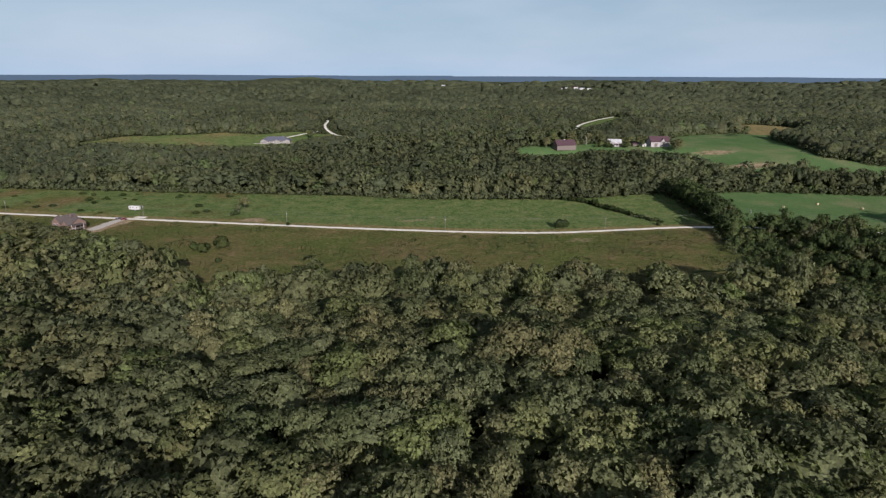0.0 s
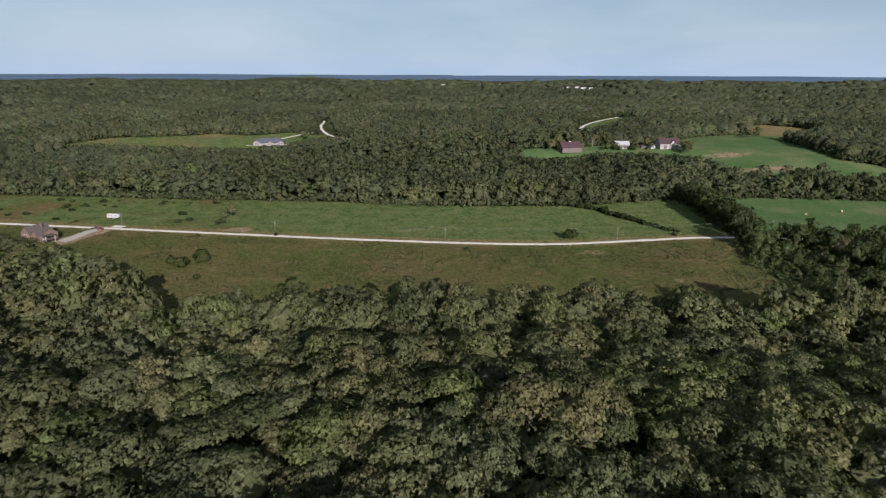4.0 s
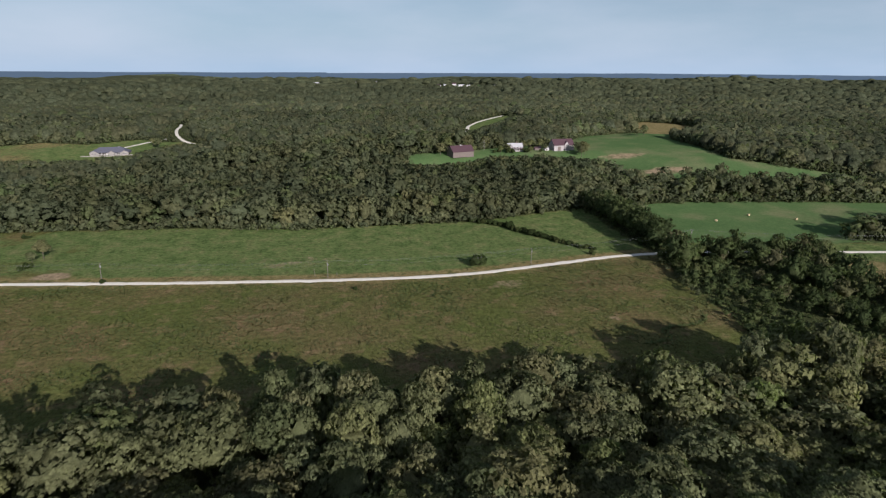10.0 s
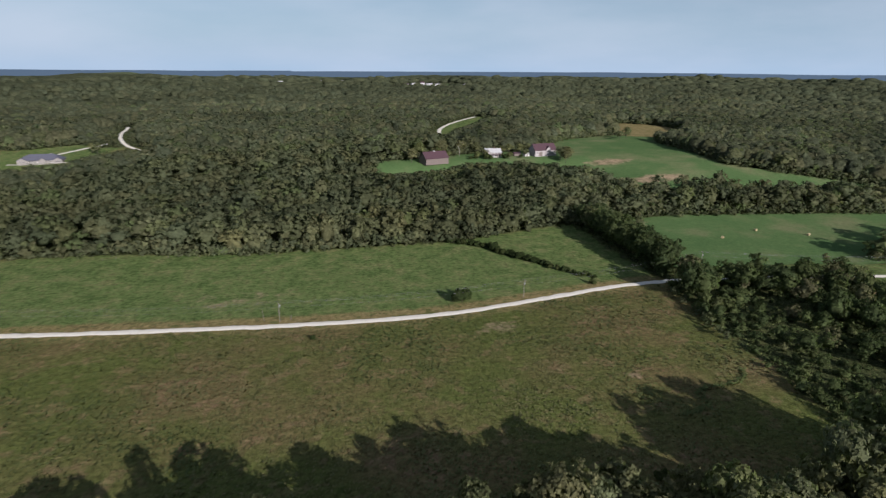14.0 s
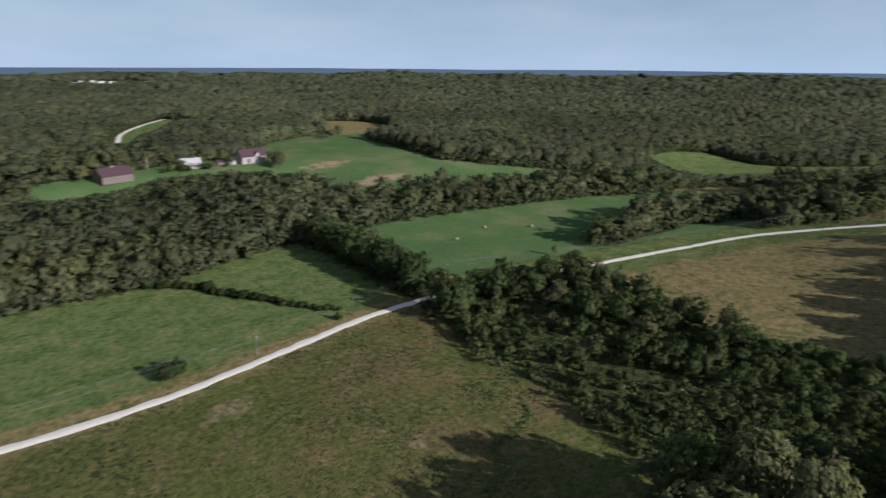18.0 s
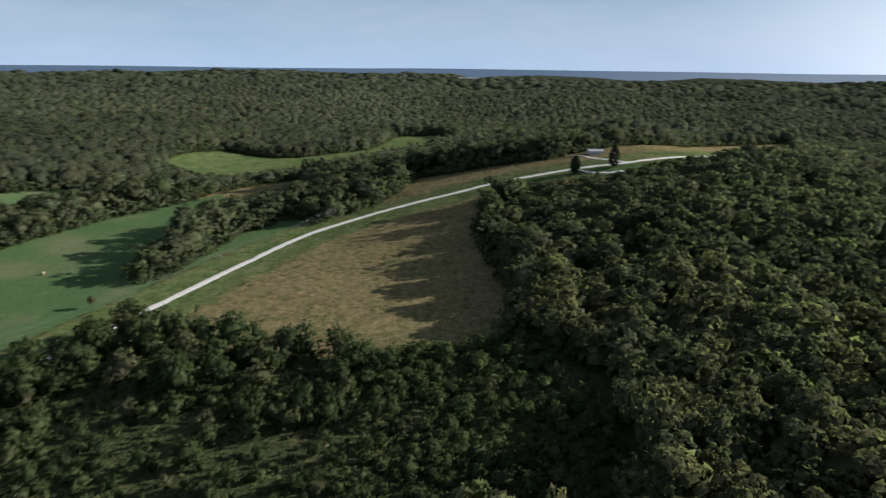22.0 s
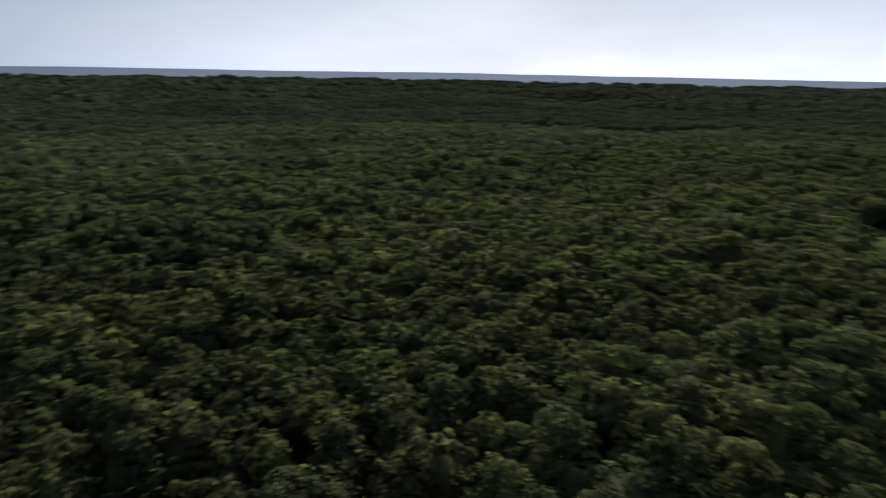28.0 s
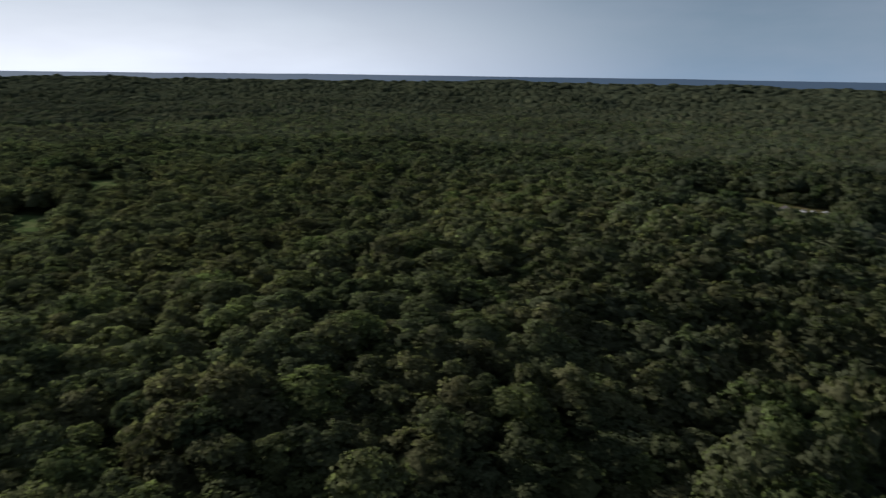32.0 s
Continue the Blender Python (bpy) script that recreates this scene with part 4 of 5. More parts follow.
x, y = np.repeat(x, 3) + rngd.normal(0, 0.45, 3 * len(x)), np.repeat(y, 3) + rngd.normal(0, 0.45, 3 * len(y))
tufts("ditch_weeds", x, y, rngd.uniform(1.2, 2.0, len(x)), rngd.uniform(0.0, 0.06, len(x)), "dark rank weeds along a winding ditch", 55)
x, y, rng = scatter(2.1, 160, 312, 245, 580, 33)
ok = (inside(x, y, SCRUB) | inside(x, y, ROADSIDE)) & (line_distance(x, y, ROAD) > 4.5)
x, y = x[ok], y[ok]
hue = np.clip(0.1 + 0.3 * (value_noise(x, y, 18, 48) - 0.3) + rng.normal(0, 0.07, ok.sum()), 0, 0.5)
tufts("undergrowth", x, y, 0.7 + 1.3 * value_noise(x, y, 8, 49), hue, "rank green weeds under the young trees", 53)
x, y, rng = scatter(1.8, 285, 640, 60, 425, 32)
rd = line_distance(x, y, ROAD)
ok = inside(x, y, STRAWFIELD) & (rd > 4.2)
x, y = x[ok], y[ok]
clump = value_noise(x, y, 10, 44) * 0.5 + value_noise(x, y, 4, 45) * 0.5
hue = np.clip(0.5 + 0.8 * (value_noise(x, y, 22, 46) - 0.5) + np.random.default_rng(3).normal(0, 0.16, len(x)), 0, 1)
tufts("straw_grass", x, y, 0.25 + 1.35 * clump, hue, "dry straw-coloured grass on the slope", 52)


# ---- shrubs and single trees ----
def shrub_mesh(seed, radius, tall, leaves, size, mat):
    s = crown_shape(seed, radius, tall, 9, leaves, size)
    s[:, :, 2] = (s[:, :, 2] - tall * 0.22) * 1.25
    o = raw("leaves", s[:, :, :3].reshape(-1, 3), np.arange(len(s) * 3).reshape(-1, 3), mat, normals=s[:, :, 3:].reshape(-1, 3))
    d = o.data
    bpy.data.objects.remove(o)
    return d


shrub_data = [shrub_mesh(200 + k, 2.4, 4.0, 360, 0.42, SHRUB) for k in range(4)]
stem_data = []
for k in range(2):
    bm = bmesh.new()
    limb_tree(bm, 70 + k, 3.6, 0.09, 1.4, 0.2)
    me = bpy.data.meshes.new("stems")
    bm.to_mesh(me)
    bm.free()
    me.materials.append(BARK)
    stem_data.append(me)


def shrub(px, py, wide, high, k, label, name="bush", group="field bushes"):
    e = thing(name, px, py, height(px, py) - 0.05, k * 77.0, label, "bush", group)
    for n, data in (("stems", stem_data[k % 2]), ("leaves", shrub_data[k % 4])):
        o = new(n, data)
        o.parent = e
        o.scale = (wide, wide, high)
    return e


rngb = np.random.default_rng(77)
shrub(86, 445, 2.1, 1.7, 0, "round dark green bush beside the gravel road")
shrub(88.5, 447, 1.5, 1.4, 1, "dark green bush beside the gravel road")
hedge_line = smooth_line([(108, 547), (123, 538), (132.6, 518), (147, 496), (153, 484), (160, 474), (168, 464)], 3.2)
for k, c in enumerate(hedge_line):
    w = 0.95 + 0.6 * rngb.uniform() if k < 17 else 0.65 + 0.4 * rngb.uniform()
    shrub(c.x + rngb.normal(0, 0.8), c.y + rngb.normal(0, 0.8), w, w * rngb.uniform(0.7, 1.0), k, "low bush in the hedge across the meadow", group="hedge bushes")
for k, (px, py, w) in enumerate([(-172, 484, 1.1), (-175, 480, 0.8), (-158, 372, 2.0), (-150, 383, 2.2), (-165, 378, 1.6), (-154, 390, 1.4), (-141, 352, 0.9), (-39, 350, 0.0), (162, 449.5 + 5, 0.9), (12, 415, 0.55), (118, 372, 0.0),
                                 (-176, 446, 0.6), (-190, 350, 1.1), (-40, 292, 1.1), (-62, 287, 1.3), (20, 300, 0.7), (104, 296, 0.9), (-250, 575, 1.2), (-330, 560, 0.9), (-310, 545, 0.8), (-205, 560, 0.7)]):
    if w:
        shrub(px, py, w, w * 0.9, k, "weedy bush in the open meadow")
for k in range(46):
    px, py = rngb.uniform(-500, -190), rngb.uniform(484, 588)
    if inside(px, py, MAIN) and np.hypot(px + 263, py - 500) > 16 and py > 486 - 0.14 * (px + 320):
        w = rngb.uniform(0.45, 1.15)
        shrub(px, py, w * 1.4, w * 0.55, k, "low dark weedy bush in the rough meadow", group="rough meadow bushes")
shrub(-122, 449, 0.75, 0.6, 1, "reddish brush pile at the foot of a pole", "brush_pile")
tree(-171, 503, 0.62, 0.66, 20, 1, "lone dark green tree in the meadow", "field trees", "field_tree")
tree(-175, 497, 0.42, 0.38, 80, 2, "small tree beside a lone tree in the meadow", "field trees", "field_tree")
tree(317, 459, 0.27, 0.34, 10, 3, "small young tree at the edge of the hayfield", "field trees", "field_tree")
for k, (px, py, w) in enumerate([(425, 893, 0.8), (412, 886, 0.6), (152, 778, 0.55), (180, 800, 0.8), (168, 806, 0.9), (190, 768, 0.45), (223, 764, 0.42), (243, 772, 0.45), (281, 752, 0.75), (275, 745, 0.7), (-214, 962, 0.6), (-205, 948, 0.7)]):
    tree(px, py, w, w, k * 50.0, k, "yard tree beside the farm buildings", "yard trees", "yard_tree")


for k, (px, py, w, h) in enumerate([(199, 769, 0.5, 0.5), (217, 769, 0.3, 0.28), (231, 790, 0.7, 0.6), (244, 792, 0.6, 0.6), (254, 796, 0.6, 0.55), (196, 792, 0.7, 0.7), (224, 793, 0.6, 0.5), (275, 758, 0.75, 0.7), (284, 766, 0.6, 0.6), (122, 764, 0.8, 0.75), (160, 772, 0.5, 0.45), (133, 778, 0.9, 0.85), (158, 790, 0.9, 0.9)]):
    tree(px, py, w, h, k * 71.0, k + 2, "shade tree standing among the farm buildings", "yard trees", "yard_tree")
for k, (px, py, w, h) in enumerate([(-306, 418, 0.8, 0.62), (-294, 412, 0.8, 0.6), (-283, 406, 0.85, 0.62), (-271, 402, 0.8, 0.58), (-260, 394, 0.85, 0.66), (-248, 388, 0.8, 0.62), (-238, 380, 0.8, 0.7), (-228, 372, 0.7, 0.66), (-318, 424, 0.8, 0.7), (-300, 402, 0.9, 0.75), (-285, 392, 0.9, 0.75), (-268, 386, 0.9, 0.75), (-252, 376, 0.9, 0.75), (-240, 366, 0.9, 0.75)]):
    tree(px, py, w, h, k * 43.0, k + 1, "leafy tree in front of the brick house", "house trees", "house_tree")


def conifer(px, py, wide, high, label):
    """A narrow cedar: a trunk and tiers of drooping sprays."""
    r = np.random.default_rng(int(px))
    n = 1500
    h = r.uniform(0.05, 1, n) ** 0.9
    a, f = r.uniform(0, 2 * np.pi, n), r.uniform(0.6, 1.0, n)
    rad = wide * 0.72 * np.clip(0.25 + np.sin(np.pi * np.clip(h, 0, 1) ** 0.85), 0.1, 1.1) * (1 + 0.2 * np.sin(h * 40)) * f
    p = np.stack([np.cos(a) * rad, np.sin(a) * rad, h * high], -1)
    out = np.stack([np.cos(a), np.sin(a), -0.3 + 0 * a], -1)
    side = np.stack([-np.sin(a), np.cos(a), 0 * a], -1)
    s = (0.9 * r.uniform(0.6, 1.4, n))[:, None]
    t = np.stack([p + out * s, p - out * s * 0.4 + side * s * 0.6, p - out * s * 0.3 - side * s * 0.6 + [0, 0, 0.2]], 1)
    e = thing("cedar", px, py, height(px, py) - 0.1, 0, label, "tree", "roadside cedars")
    raw("crown", t.reshape(-1, 3), np.arange(n * 3).reshape(-1, 3), CONIFER, e)
    bm = bmesh.new()
    rod(bm, (0, 0, -0.3), (0, 0, high * 0.9), 0.3, 0.05)
    part("trunk", bm, BARK, e)


for k, (px, py, w) in enumerate([(200.5, 767, 1.7), (203, 766, 1.2), (218.5, 766, 1.4), (221, 768, 1.0), (189, 770, 1.0), (183, 768, 0.9), (236, 768, 0.9)]):
    shrub(px, py, w, w * 0.9, k, "dark clipped shrub in front of the farmhouse", group="yard shrubs")
conifer(537, 221, 4.6, 13, "narrow dark cedar beside the ridge road")
conifer(546, 192, 5.0, 16, "tall narrow dark cedar beside the ridge road")

# pale dead branches among the crowns
for k, (px, py) in enumerate([(-20, 140), (45, 118), (70, 128), (20, 205), (110, 200), (12, 160), (-60, 190), (140, 240), (235, 215), (176, 786)]):
    e = thing("dead_tree", px, py, height(px, py), k * 40, "bare grey dead tree among green crowns", "tree", "dead trees")
    bm = bmesh.new()
    limb_tree(bm, 300 + k, 19, 0.22, 4.2, 0.72 if k < 9 else 0.35)
    part("trunk", bm, PALE_BARK, e)


# ---- buildings ----
def gable_prism(bm, L, W, wall, ridge):
    """Closed walls with two gable ends; the ridge runs along x."""
    x, y = L / 2, W / 2
    v = [bm.verts.new(p) for p in ((-x, -y, -0.6), (x, -y, -0.6), (x, y, -0.6), (-x, y, -0.6), (-x, -y, wall), (x, -y, wall), (x, y, wall), (-x, y, wall), (-x, 0, ridge), (x, 0, ridge))]
    for f in ((0, 1, 5, 4), (2, 3, 7, 6), (1, 2, 6, 9, 5), (3, 0, 4, 8, 7), (4, 5, 9, 8), (6, 7, 8, 9), (3, 2, 1, 0)):
        bm.faces.new([v[i] for i in f])


def slab(bm, L, y0, z0, y1, z1, thick=0.2):
    """One sloping roof plane along x, from its eave to its ridge."""
    n = Vector((0, -(z1 - z0), y1 - y0)).normalized() * thick
    if n.z < 0:
        n = -n
    lo = [(-L / 2, y0, z0), (L / 2, y0, z0), (L / 2, y1, z1), (-L / 2, y1, z1)]
    a = [bm.verts.new(p) for p in lo]
    b = [bm.verts.new(Vector(p) + n) for p in lo]
    bm.faces.new(a), bm.faces.new(b)
    for i in range(4):
        j = (i + 1) % 4
        bm.faces.new((a[i], a[j], b[j], b[i]))
    bmesh.ops.recalc_face_normals(bm, faces=bm.faces[:])


def roof_pair(e, L, W, wall, ridge, mat, over=0.5, z=0.05):
    fall = (ridge - wall) / (W / 2)
    for s in (-1, 1):
        bm = bmesh.new()
        slab(bm, L + 2 * over, s * (W / 2 + over), wall - fall * over + z, 0, ridge + z)
        part("roof", bm, mat, e)


def window(e, px, py, pz, w, h, facing, mat=None):
    """A framed pane on a wall; facing is 0 for -y, 1 for +x, 2 for +y, 3 for -x."""
    m = Matrix.Translation((px, py, pz)) @ Matrix.Rotation(facing * math.pi / 2, 4, "Z")
    bm = bmesh.new()
    for q in ((-w / 2, 0, 0.1, h), (w / 2, 0, 0.1, h), (0, h / 2, w + 0.1, 0.1), (0, -h / 2, w + 0.1, 0.1), (0, 0, w, 0.05)):
        bmesh.ops.create_cube(bm, size=1, matrix=m @ Matrix.Translation((q[0], -0.03, q[1])) @ Matrix.Diagonal((q[2], 0.1, q[3], 1)))
    f = part("window", bm, mat or WHITE, e)
    bm = bmesh.new()
    bmesh.ops.create_cube(bm, size=1, matrix=m @ Matrix.Translation((0, -0.01, 0)) @ Matrix.Diagonal((w, 0.04, h, 1)))
    part("pane", bm, GLASS, f)


def door(e, px, py, w, h, facing, mat):
    m = Matrix.Translation((px, py, h / 2)) @ Matrix.Rotation(facing * math.pi / 2, 4, "Z")
    bm = bmesh.new()
    bmesh.ops.create_cube(bm, size=1, matrix=m @ Matrix.Diagonal((w, 0.12, h, 1)))
    part("door", bm, mat, e)


def house(name, px, py, turn, L, W, wall, ridge, wall_mat, roof_mat, label, category="house", base=None):
    e = thing(name, px, py, height(px, py) if base is None else base, turn, label, category)
    bm = bmesh.new()
    gable_prism(bm, L, W, wall, ridge)
    part("wall", bm, wall_mat, e)
    roof_pair(e, L, W, wall, ridge, roof_mat)
    return e


def wing(e, dx, dy, L, W, wall, ridge, wall_mat, roof_mat, turned=True):
    """A cross gable added to a house."""
    bm = bmesh.new()
    gable_prism(bm, L, W, wall, ridge)
    turn = Matrix.Translation((dx, dy, 0)) @ Matrix.Rotation(math.pi / 2 if turned else 0, 4, "Z")
    bmesh.ops.transform(bm, matrix=turn, verts=bm.verts[:])
    part("wing", bm, wall_mat, e)
    fall = (ridge - wall) / (W / 2)
    for s in (-1, 1):
        bm = bmesh.new()
        slab(bm, L + 0.8, s * (W / 2 + 0.4), wall - fall * 0.4 + 0.06, 0, ridge + 0.06)
        bmesh.ops.transform(bm, matrix=turn, verts=bm.verts[:])
        part("roof", bm, roof_mat, e)


# two-storey brick house with a back porch
e = house("brick_house", -281, 436, -24, 24, 13, 5.8, 9.6, BRICK, SHINGLE, "large brick house with steep dark shingle roofs")
e.scale = (0.9, 0.9, 0.92)
wing(e, -5, 1, 17, 10, 5.8, 10.4, BRICK, SHINGLE)
wing(e, 7.5, -2, 14, 7, 5.6, 9.0, BRICK, SHINGLE)
for wx, wz in ((-10, 1.6), (-6.5, 1.6), (-3.2, 1.6), (-10, 4.4), (-6.5, 4.4), (-3.2, 4.4), (1.5, 1.6), (1.5, 4.4)):
    window(e, wx, -7.55 if wx < 0 and wx > -9.9 else -6.55, wz, 1.1, 1.5, 0)
for wy, wz in ((-3, 1.6), (1, 1.6), (4, 1.6), (-3, 4.4), (1, 4.4)):
    window(e, -12.05, wy, wz, 1.1, 1.5, 3)
bm = bmesh.new()
box(bm, 14.6, -3, 2.6, 5, 8, 0.25)
porch = part("porch_deck", bm, OLDWOOD, e, "weathered wooden porch deck")
for px in (12.6, 16.8):
    for py in (-6.6, 0.6):
        bm = bmesh.new()
        box(bm, px, py, -0.4, 0.3, 0.3, 6.0)
        part("post", bm, WHITE, e)
bm = bmesh.new()
box(bm, 14.7, -3, 5.5, 5.6, 8.8, 0.25)
part("porch_roof", bm, SHINGLE, e)
for k in range(9):
    bm = bmesh.new()
    box(bm, 12.6 + k * 0.52, -6.8, 2.8, 0.08, 0.08, 1.0)
    part("baluster", bm, WHITE, e)
bm = bmesh.new()
box(bm, -1, 3, 6, 1.2, 0.9, 5.2)
part("chimney", bm, BRICK, e)
door(e, 3.6, -6.56, 1.0, 2.1, 0, WHITE)

# camper trailer
e = thing("camper_trailer", -263, 500, height(-263, 500), -6, "white camper trailer parked in the meadow", "trailer")
e.scale = (1.08, 1.1, 1.2)
bm = bmesh.new()
box(bm, 0, 0, 0.7, 9.0, 2.5, 2.5)
bmesh.ops.bevel(bm, geom=bm.edges[:], offset=0.35, segments=2, affect="EDGES")
part("body", bm, WHITE, e)
for wx in (-2.8, -0.6, 2.4):
    window(e, wx, -1.26, 2.2, 1.0, 0.7, 0, GALV)
door(e, 1.0, -1.27, 0.7, 1.9, 0, GALV)
for wx in (-0.9, 0.2):
    for wy in (-1.1, 1.1):
        bm = bmesh.new()
        rod(bm, (wx, wy - 0.12, 0.36), (wx, wy + 0.12, 0.36), 0.36, sides=14)
        part("wheel", bm, RUBBER, e)
bm = bmesh.new()
rod(bm, (4.4, 0.5, 0.6), (6.0, 0, 0.55), 0.07)
rod(bm, (4.4, -0.5, 0.6), (6.0, 0, 0.55), 0.07)
part("hitch", bm, GALV, e)
bm = bmesh.new()
box(bm, -1.5, 0, 3.2, 1.0, 0.8, 0.3)
part("roof_vent", bm, GALV, e)


def pickup(px, py, turn, mat, label, L=5.4):
    e = thing("pickup_truck", px, py, height(px, py) + 0.05, turn, label, "car", "parked vehicles")
    bm = bmesh.new()
    box(bm, 0, 0, 0.5, L, 1.9, 0.65)
    bmesh.ops.bevel(bm, geom=bm.edges[:], offset=0.12, segments=2, affect="EDGES")
    part("body", bm, mat, e)
    bm = bmesh.new()
    vs = box(bm, 0.3, 0, 1.1, 2.2, 1.75, 0.75)
    for v in vs:
        if v.co.z > 1.5:
            v.co.x = 0.3 + (v.co.x - 0.3) * 0.7
            v.co.y *= 0.86
    part("cab", bm, mat, e)
    bm = bmesh.new()
    vs = box(bm, 0.3, 0, 1.2, 2.15, 1.78, 0.5)
    for v in vs:
        if v.co.z > 1.5:
            v.co.x = 0.3 + (v.co.x - 0.3) * 0.78
            v.co.y *= 0.9
    part("window", bm, GLASS, e)
    for wx in (-L * 0.3, L * 0.3):
        for wy in (-0.85, 0.85):
            bm = bmesh.new()
            rod(bm, (wx, wy - 0.12, 0.38), (wx, wy + 0.12, 0.38), 0.38, sides=14)
            w = part("wheel", bm, RUBBER, e)
            bm = bmesh.new()
            rod(bm, (wx, wy - 0.14, 0.38), (wx, wy + 0.14, 0.38), 0.2, sides=10)
            part("rim", bm, GALV, w)
    for s in (-1, 1):
        bm = bmesh.new()
        box(bm, L / 2 - 0.02, s * 0.7, 0.75, 0.06, 0.32, 0.18)
        part("headlight", bm, GALV, e)
    return e


pickup(-259, 466, 20, DARKPAINT, "dark pickup truck parked at the driveway mouth")
pickup(-254.5, 464, 8, REDPAINT, "red car parked beside a pickup truck", 4.6)
pickup(590, 219, 110, WHITE, "white pickup truck parked by the ridge house")
pickup(594, 186, 80, WHITE, "white pickup truck parked by the ridge house")
e = thing("gravel_pad", -246, 474, height(-246, 474), -8, "pale gravel pad beside the road", "pad")
bm = bmesh.new()
box(bm, 0, 0, -0.2, 9, 5, 0.35)
bmesh.ops.bevel(bm, geom=bm.edges[:], offset=0.15, segments=1, affect="EDGES")
part("surface", bm, GRAVEL, e)

# long low house on the hill
def hip_roof(e, L, W, wall, ridge, hip, mat, over=0.7):
    """A closed hipped roof; the ridge runs along x and the two ends slope back by hip."""
    bm = bmesh.new()
    x, y = L / 2 + over, W / 2 + over
    v = [bm.verts.new(p) for p in ((-x, -y, wall), (x, -y, wall), (x, y, wall), (-x, y, wall), (-x, -y, wall + 0.25), (x, -y, wall + 0.25), (x, y, wall + 0.25), (-x, y, wall + 0.25), (-x + hip, 0, ridge), (x - hip, 0, ridge))]
    for f in ((3, 2, 1, 0), (0, 1, 5, 4), (1, 2, 6, 5), (2, 3, 7, 6), (3, 0, 4, 7), (4, 5, 9, 8), (5, 6, 9), (6, 7, 8, 9), (7, 4, 8)):
        bm.faces.new([v[i] for i in f])
    part("roof", bm, mat, e)


e = thing("ranch_house", -252, 918, height(-252, 918), 4, "long low stone house under a blue-grey roof", "house")
bm = bmesh.new()
box(bm, 0, 0, -0.6, 42, 15, 3.8)
part("wall", bm, STONE, e)
hip_roof(e, 42, 16, 3.1, 8.6, 10, BLUE_ROOF)
for dx, dy, L, W, hi in ((-16.5, -5.5, 9, 9, 5.4), (2.5, -5.5, 8, 6, 5.0), (17, -5, 9, 8, 5.2)):
    wing(e, dx, dy, L, W, 3.0, hi, STONE, BLUE_ROOF)
for wx in (-10, -7, 8, 11):
    window(e, wx, -7.56, 1.7, 1.6, 1.5, 0)
for wx in (-18, -15, 16, 18.4):
    window(e, wx, -10.06 if wx < 0 else -9.56, 1.6, 1.3, 1.4, 0)
door(e, -2.8, -7.6, 1.1, 2.1, 0, WHITE)
for wx in (-11, -8, -5, -2, 7, 10, 12):
    bm = bmesh.new()
    box(bm, wx, -9.9, -0.4, 0.25, 0.25, 3.3)
    part("post", bm, WHITE, e)
for wx, L in ((-6.5, 11), (9.5, 6)):
    bm = bmesh.new()
    box(bm, wx, -8.8, 2.9, L, 3.0, 0.2)
    part("porch_roof", bm, BLUE_ROOF, e)
bm = bmesh.new()
box(bm, 9, 2, 6.6, 1.3, 1.0, 2.6)
part("chimney", bm, STONE, e)
lane("apron", [(-282, 908), (-268, 905), (-252, 905), (-238, 907), (-226, 910)], 4.5, PALE_DIRT, "pale gravel apron in front of the low house", 0.25, 0.6)

# barn with a maroon roof
e = house("barn", 143, 759, 17, 25, 14, 5.4, 11.2, OLDWOOD, RED_ROOF, "weathered pale barn with a maroon metal roof", "barn")
door(e, -3, -6.56, 4, 4, 0, PALE_BOARD)
for wx in (-9, 4, 8):
    window(e, wx, -6.56, 3.4, 1.0, 1.0, 0)
bm = bmesh.new()
box(bm, 0, 0, 11.0, 1.5, 1.5, 1.0)
part("cupola", bm, WHITE, e)

# farmhouse
e = house("farmhouse", 209, 778, -6, 16, 10, 5.0, 8.4, PALE_BOARD, GREY_ROOF, "white two-storey farmhouse with a grey metal roof")
wing(e, -5.5, -3, 9, 6, 4.8, 7.4, PALE_BOARD, GREY_ROOF)
for wx in (-1, 2.5, 6):
    for wz in (1.7, 4.0):
        window(e, wx, -5.06, wz, 1.0, 1.5, 0)
for wy in (-2.5, 2.5):
    for wz in (1.7, 4.0):
        window(e, 8.06, wy, wz, 1.0, 1.5, 1)
bm = bmesh.new()
box(bm, 3, -6.6, 2.9, 11, 3.0, 0.25)
part("porch_roof", bm, RED_ROOF, e, "dull red porch roof")
for wx in (-2, 1, 4, 8):
    bm = bmesh.new()
    box(bm, wx, -7.9, -0.4, 0.2, 0.2, 3.4)
    part("post", bm, WHITE, e)
door(e, 4.2, -5.08, 1.0, 2.1, 0, OLDWOOD)
bm = bmesh.new()
box(bm, 2, 0, 8.2, 0.9, 0.9, 2.4)
part("chimney", bm, BRICK, e)

# white barn with a cross gable
e = house("white_barn", 264, 778, 8, 25, 13, 6.0, 12.0, PALE_BOARD, RED_ROOF, "white barn with a maroon metal roof and centre gable", "barn")
wing(e, 3, -3.5, 7.4, 6, 6.0, 9.8, PALE_BOARD, RED_ROOF)
door(e, -6, -6.56, 4, 4.2, 0, OLDWOOD)
for wx in (-10, 8, 11):
    window(e, wx, -6.56, 3.2, 1.0, 1.2, 0)

for px, py, w, rm, lab in ((236, 780, 8, RED_ROOF, "low open shed with a rusty roof"), (245, 776, 5, GREY_ROOF, "small white shed beside the barn")):
    e = house("shed", px, py, 12, w, 4.5, 2.4, 3.6, WHITE if w < 7 else OLDWOOD, rm, lab, "shed")
    door(e, 0, -2.3, 1.6, 2.0, 0, OLDWOOD)

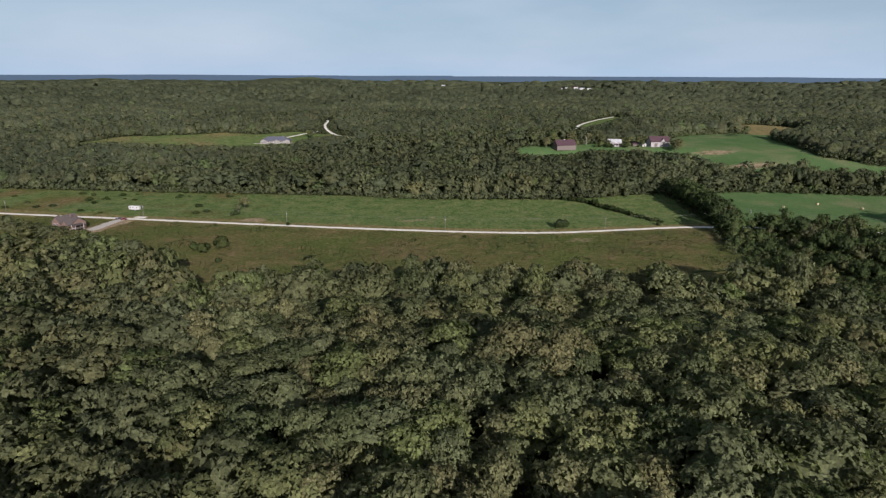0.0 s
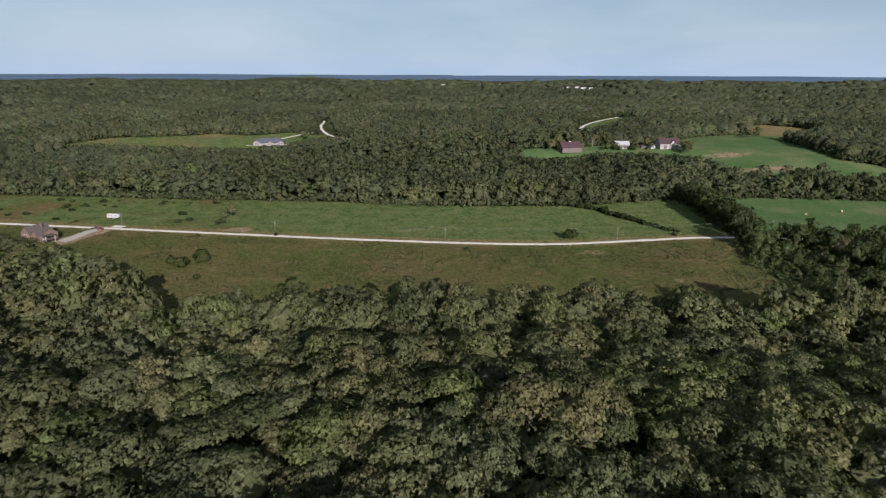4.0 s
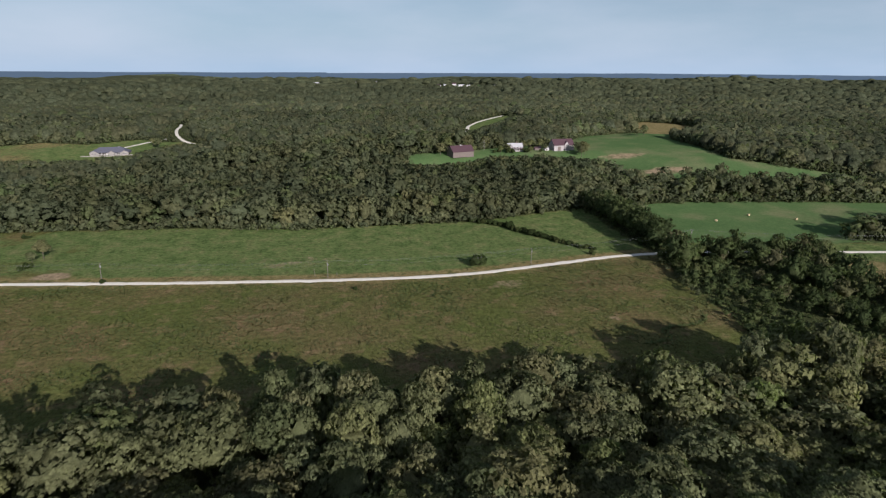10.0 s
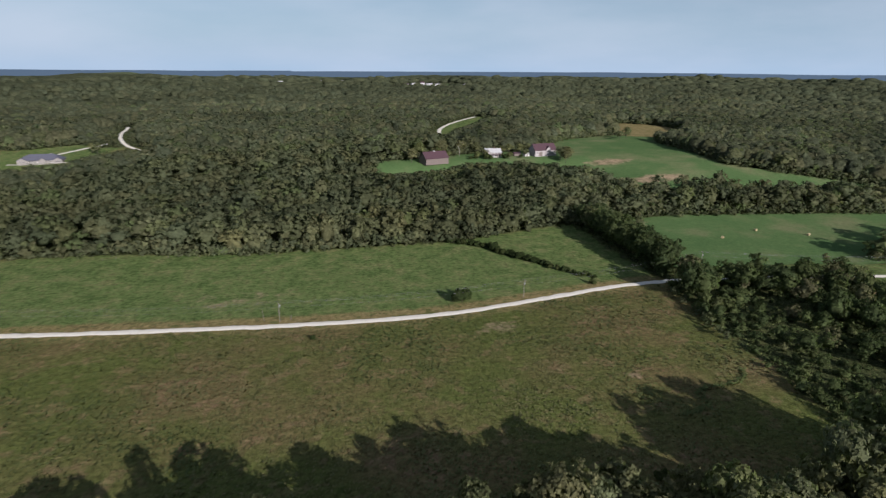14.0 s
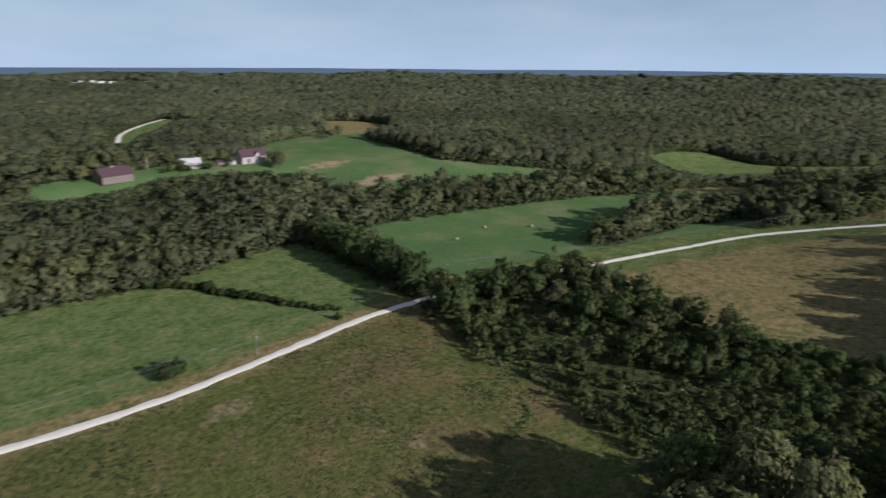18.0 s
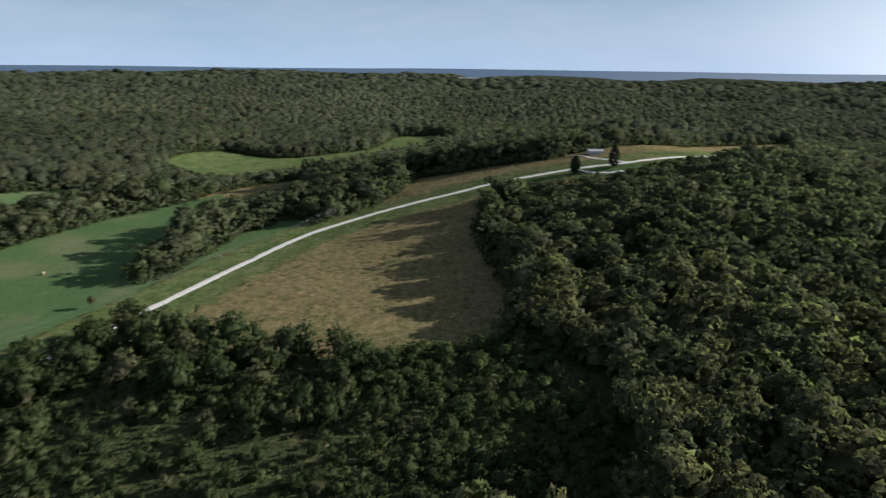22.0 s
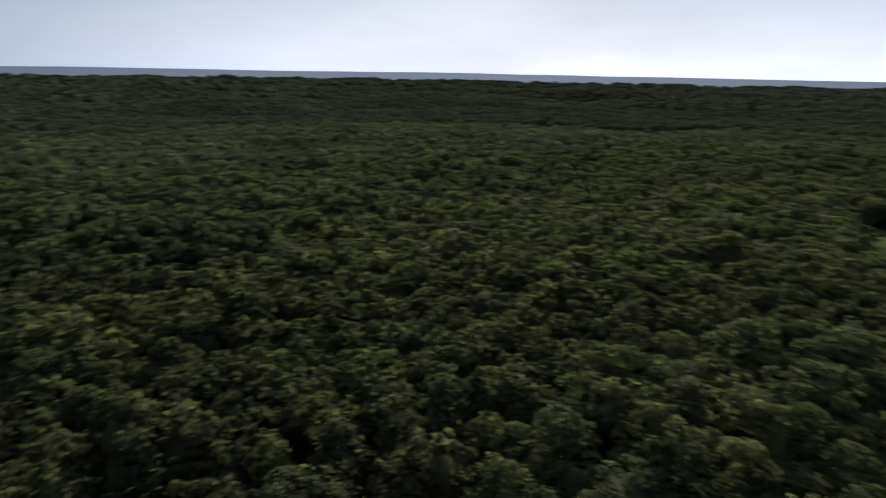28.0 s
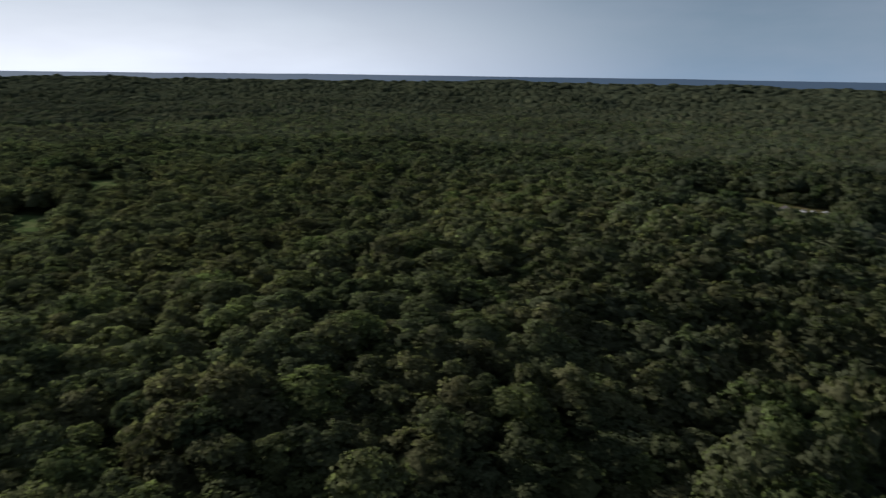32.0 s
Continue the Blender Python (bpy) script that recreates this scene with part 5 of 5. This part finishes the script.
# house among the trees to the west, and white vans beside it
e = house("forest_house", -376, 147, 30, 18, 11, 4.0, 7.6, STONE, SHINGLE, "house with a dark roof among tall trees")
window(e, -4, -5.56, 2.0, 1.2, 1.4, 0)
window(e, 4, -5.56, 2.0, 1.2, 1.4, 0)
door(e, 0, -5.58, 1.0, 2.1, 0, WHITE)
wing(e, 4, -3, 9, 6, 4, 6.6, WHITE, SHINGLE)
for px, py in ((-408, 147), (-413, 152), (-420, 158)):
    pickup(px, py, 60, WHITE, "white pickup truck parked by the house in the woods")
lane("forest_drive", [(-414, 58), (-420, 92), (-411, 122), (-402, 138), (-412, 150)], 3.5, PALE_DIRT, "pale drive through a woodland clearing", 0.2)

# far buildings
for px, py, L, W, h, t, lab in ((575, 3060, 26, 16, 6, 10, "large white farm building on the skyline"), (604, 3020, 18, 14, 10, -5, "tall white farm building on the skyline"), (628, 2985, 34, 14, 5, 25, "long white farm building on the skyline"),
                               (650, 2925, 30, 12, 5, 20, "long white farm building on the skyline"), (548, 3110, 20, 12, 5, 0, "white farm building on the skyline"), (790, 2960, 24, 12, 5, 10, "white farm building on the skyline"), (812, 2700, 34, 12, 4, 20, "low white farm building on the skyline"),
                               (505, 3560, 50, 22, 9, 0, "pale building on a far hill"), (300, 3480, 34, 20, 9, 0, "pale building on a far hill"), (172, 3500, 40, 18, 8, 30, "pale building on a far hill"), (210, 3540, 24, 16, 8, 10, "pale building on a far hill"), (-20, 3500, 24, 16, 8, 10, "pale building on a far hill"),
                               (-800, 2186, 22, 12, 5, 20, "pale far house in the woods"), (-500, 1680, 20, 10, 5, 0, "pale far house in the woods"), (3900, 520, 150, 40, 16, 80, "long white far warehouse"), (597, 200, 12, 8, 2.4, 100, "small pale house beyond the ridge road"),
                               (-1150, -260, 16, 10, 6, 40, "small white far house in the woods"), (-1175, -245, 14, 9, 6, 40, "small white far house in the woods"), (-1500, -890, 18, 12, 7, 40, "small white far house in the woods")):
    z = height(px, py) + (1 if py > 2500 and px > 500 else 13 if max(abs(px), abs(py)) > 1780 else 4 if px < -1000 else 0)
    e = house("far_building", px, py, t, L, W, h, h * 1.5, WHITE, GREY_ROOF if L > 20 or L < 13 else RED_ROOF, lab, "building", z - 6 if z - height(px, py) > 5 else z)
    bm = bmesh.new()
    box(bm, 0, -W / 2 - 0.05, h * 0.3, L * 0.7, 0.2, h * 0.25)
    part("window", bm, GLASS, e)

# radio mast
e = thing("radio_mast", 3100, 780, height(3100, 780), 0, "slender steel radio mast on a far hill", "mast")
bm = bmesh.new()
for k in range(3):
    a = k * 2.094
    rod(bm, (math.cos(a) * 3, math.sin(a) * 3, 0), (math.cos(a) * 1, math.sin(a) * 1, 75), 0.5, 0.3, 5)
for k in range(12):
    rod(bm, (2.5, 0, k * 6), (-1.2, 2, k * 6 + 6), 0.25, 0.25, 4)
part("lattice", bm, GALV, e)

# ---- utility poles and wires ----
POLES = [(-366, 492), (-245, 477), (-124, 455), (-2, 438), (118, 443), (238, 468), (376, 424), (470, 386)]
TOPS = []
for k, (px, py) in enumerate(POLES):
    z = height(px, py)
    e = thing("utility_pole", px, py, z, 0, "weathered wooden utility pole with a crossarm", "pole", "utility poles")
    bm = bmesh.new()
    rod(bm, (0, 0, -0.5), (0, 0, 10), 0.19, 0.13, 8)
    part("pole", bm, POLEWOOD, e)
    qx, qy = POLES[min(k + 1, len(POLES) - 1)]
    ox, oy = POLES[max(k - 1, 0)]
    a = math.atan2(qy - oy, qx - ox) + math.pi / 2
    bm = bmesh.new()
    box(bm, 0, 0, 9.2, 2.4, 0.12, 0.14, a)
    part("crossarm", bm, POLEWOOD, e)
    tops = []
    for s in (-1.1, 1.1):
        cx, cy = math.cos(a) * s, math.sin(a) * s
        bm = bmesh.new()
        rod(bm, (cx, cy, 9.34), (cx, cy, 9.6), 0.07, 0.05, 6)
        part("insulator", bm, GALV, e)
        tops.append(Vector((px + cx, py + cy, z + 9.6)))
    bm = bmesh.new()
    rod(bm, (0.3, 0, 7.4), (0.3, 0, 8.3), 0.24, 0.24, 8)
    part("transformer", bm, GALV, e)
    TOPS.append(tops + [Vector((px, py, z + 7.2))])
for a, b in zip(TOPS, TOPS[1:]):
    for p, q in zip(a, b):
        bm = bmesh.new()
        pts = [p.lerp(q, t / 10) - Vector((0, 0, 1.6 * 4 * (t / 10) * (1 - t / 10))) for t in range(11)]
        for m, n in zip(pts, pts[1:]):
            rod(bm, m, n, 0.02, 0.02, 3)
        o = part("overhead_wire", bm, WIRE)
        tagged(o, "thin dark overhead wire strung between poles", "wire", "overhead wires")

# leaning second post by a pole
for px, py, h in ((-9, 441, 5.0), (3, 440, 2.2)):
    e = thing("fence_post", px, py, height(px, py), 0, "weathered wooden post beside the road", "post", "posts")
    bm = bmesh.new()
    rod(bm, (0, 0, -0.3), (-0.5 if h > 3 else 0, 0, h), 0.12, 0.1, 7)
    part("post", bm, OLDWOOD, e)
for k, (px, py) in enumerate([(-105, 556), (-98, 557), (-68, 553), (-62, 553), (-56, 552), (-50, 551), (-14, 547), (120, 540)]):
    e = thing("fence_post", px, py, height(px, py), 0, "short pale fence post at the wood's edge", "post", "posts")
    bm = bmesh.new()
    rod(bm, (0, 0, -0.3), (0.05, 0, 1.5), 0.14, 0.12, 7)
    part("post", bm, POLEWOOD, e)


# ---- hay bales ----
def bale(px, py, turn, label):
    e = thing("hay_bale", px, py, height(px, py), turn, label, "hay bale", "hay bales")
    bm = bmesh.new()
    rod(bm, (-0.8, 0, 0.85), (0.8, 0, 0.85), 0.88, sides=22)
    bmesh.ops.bevel(bm, geom=[ed for ed in bm.edges if ed.calc_face_angle(0) > 1.2], offset=0.1, segments=2, affect="EDGES")
    part("bale", bm, STRAW, e)
    for k in (-0.45, 0, 0.45):
        bm = bmesh.new()
        rod(bm, (k - 0.03, 0, 0.85), (k + 0.03, 0, 0.85), 0.895, sides=22)
        part("twine", bm, OLDWOOD, e)


bale(292.5, 521.5, 40, "round straw bale lying on the mown hayfield")
bale(328, 532.5, 100, "round straw bale lying on the mown hayfield")
bale(356, 514, 10, "flattened pale straw bale on the mown hayfield")
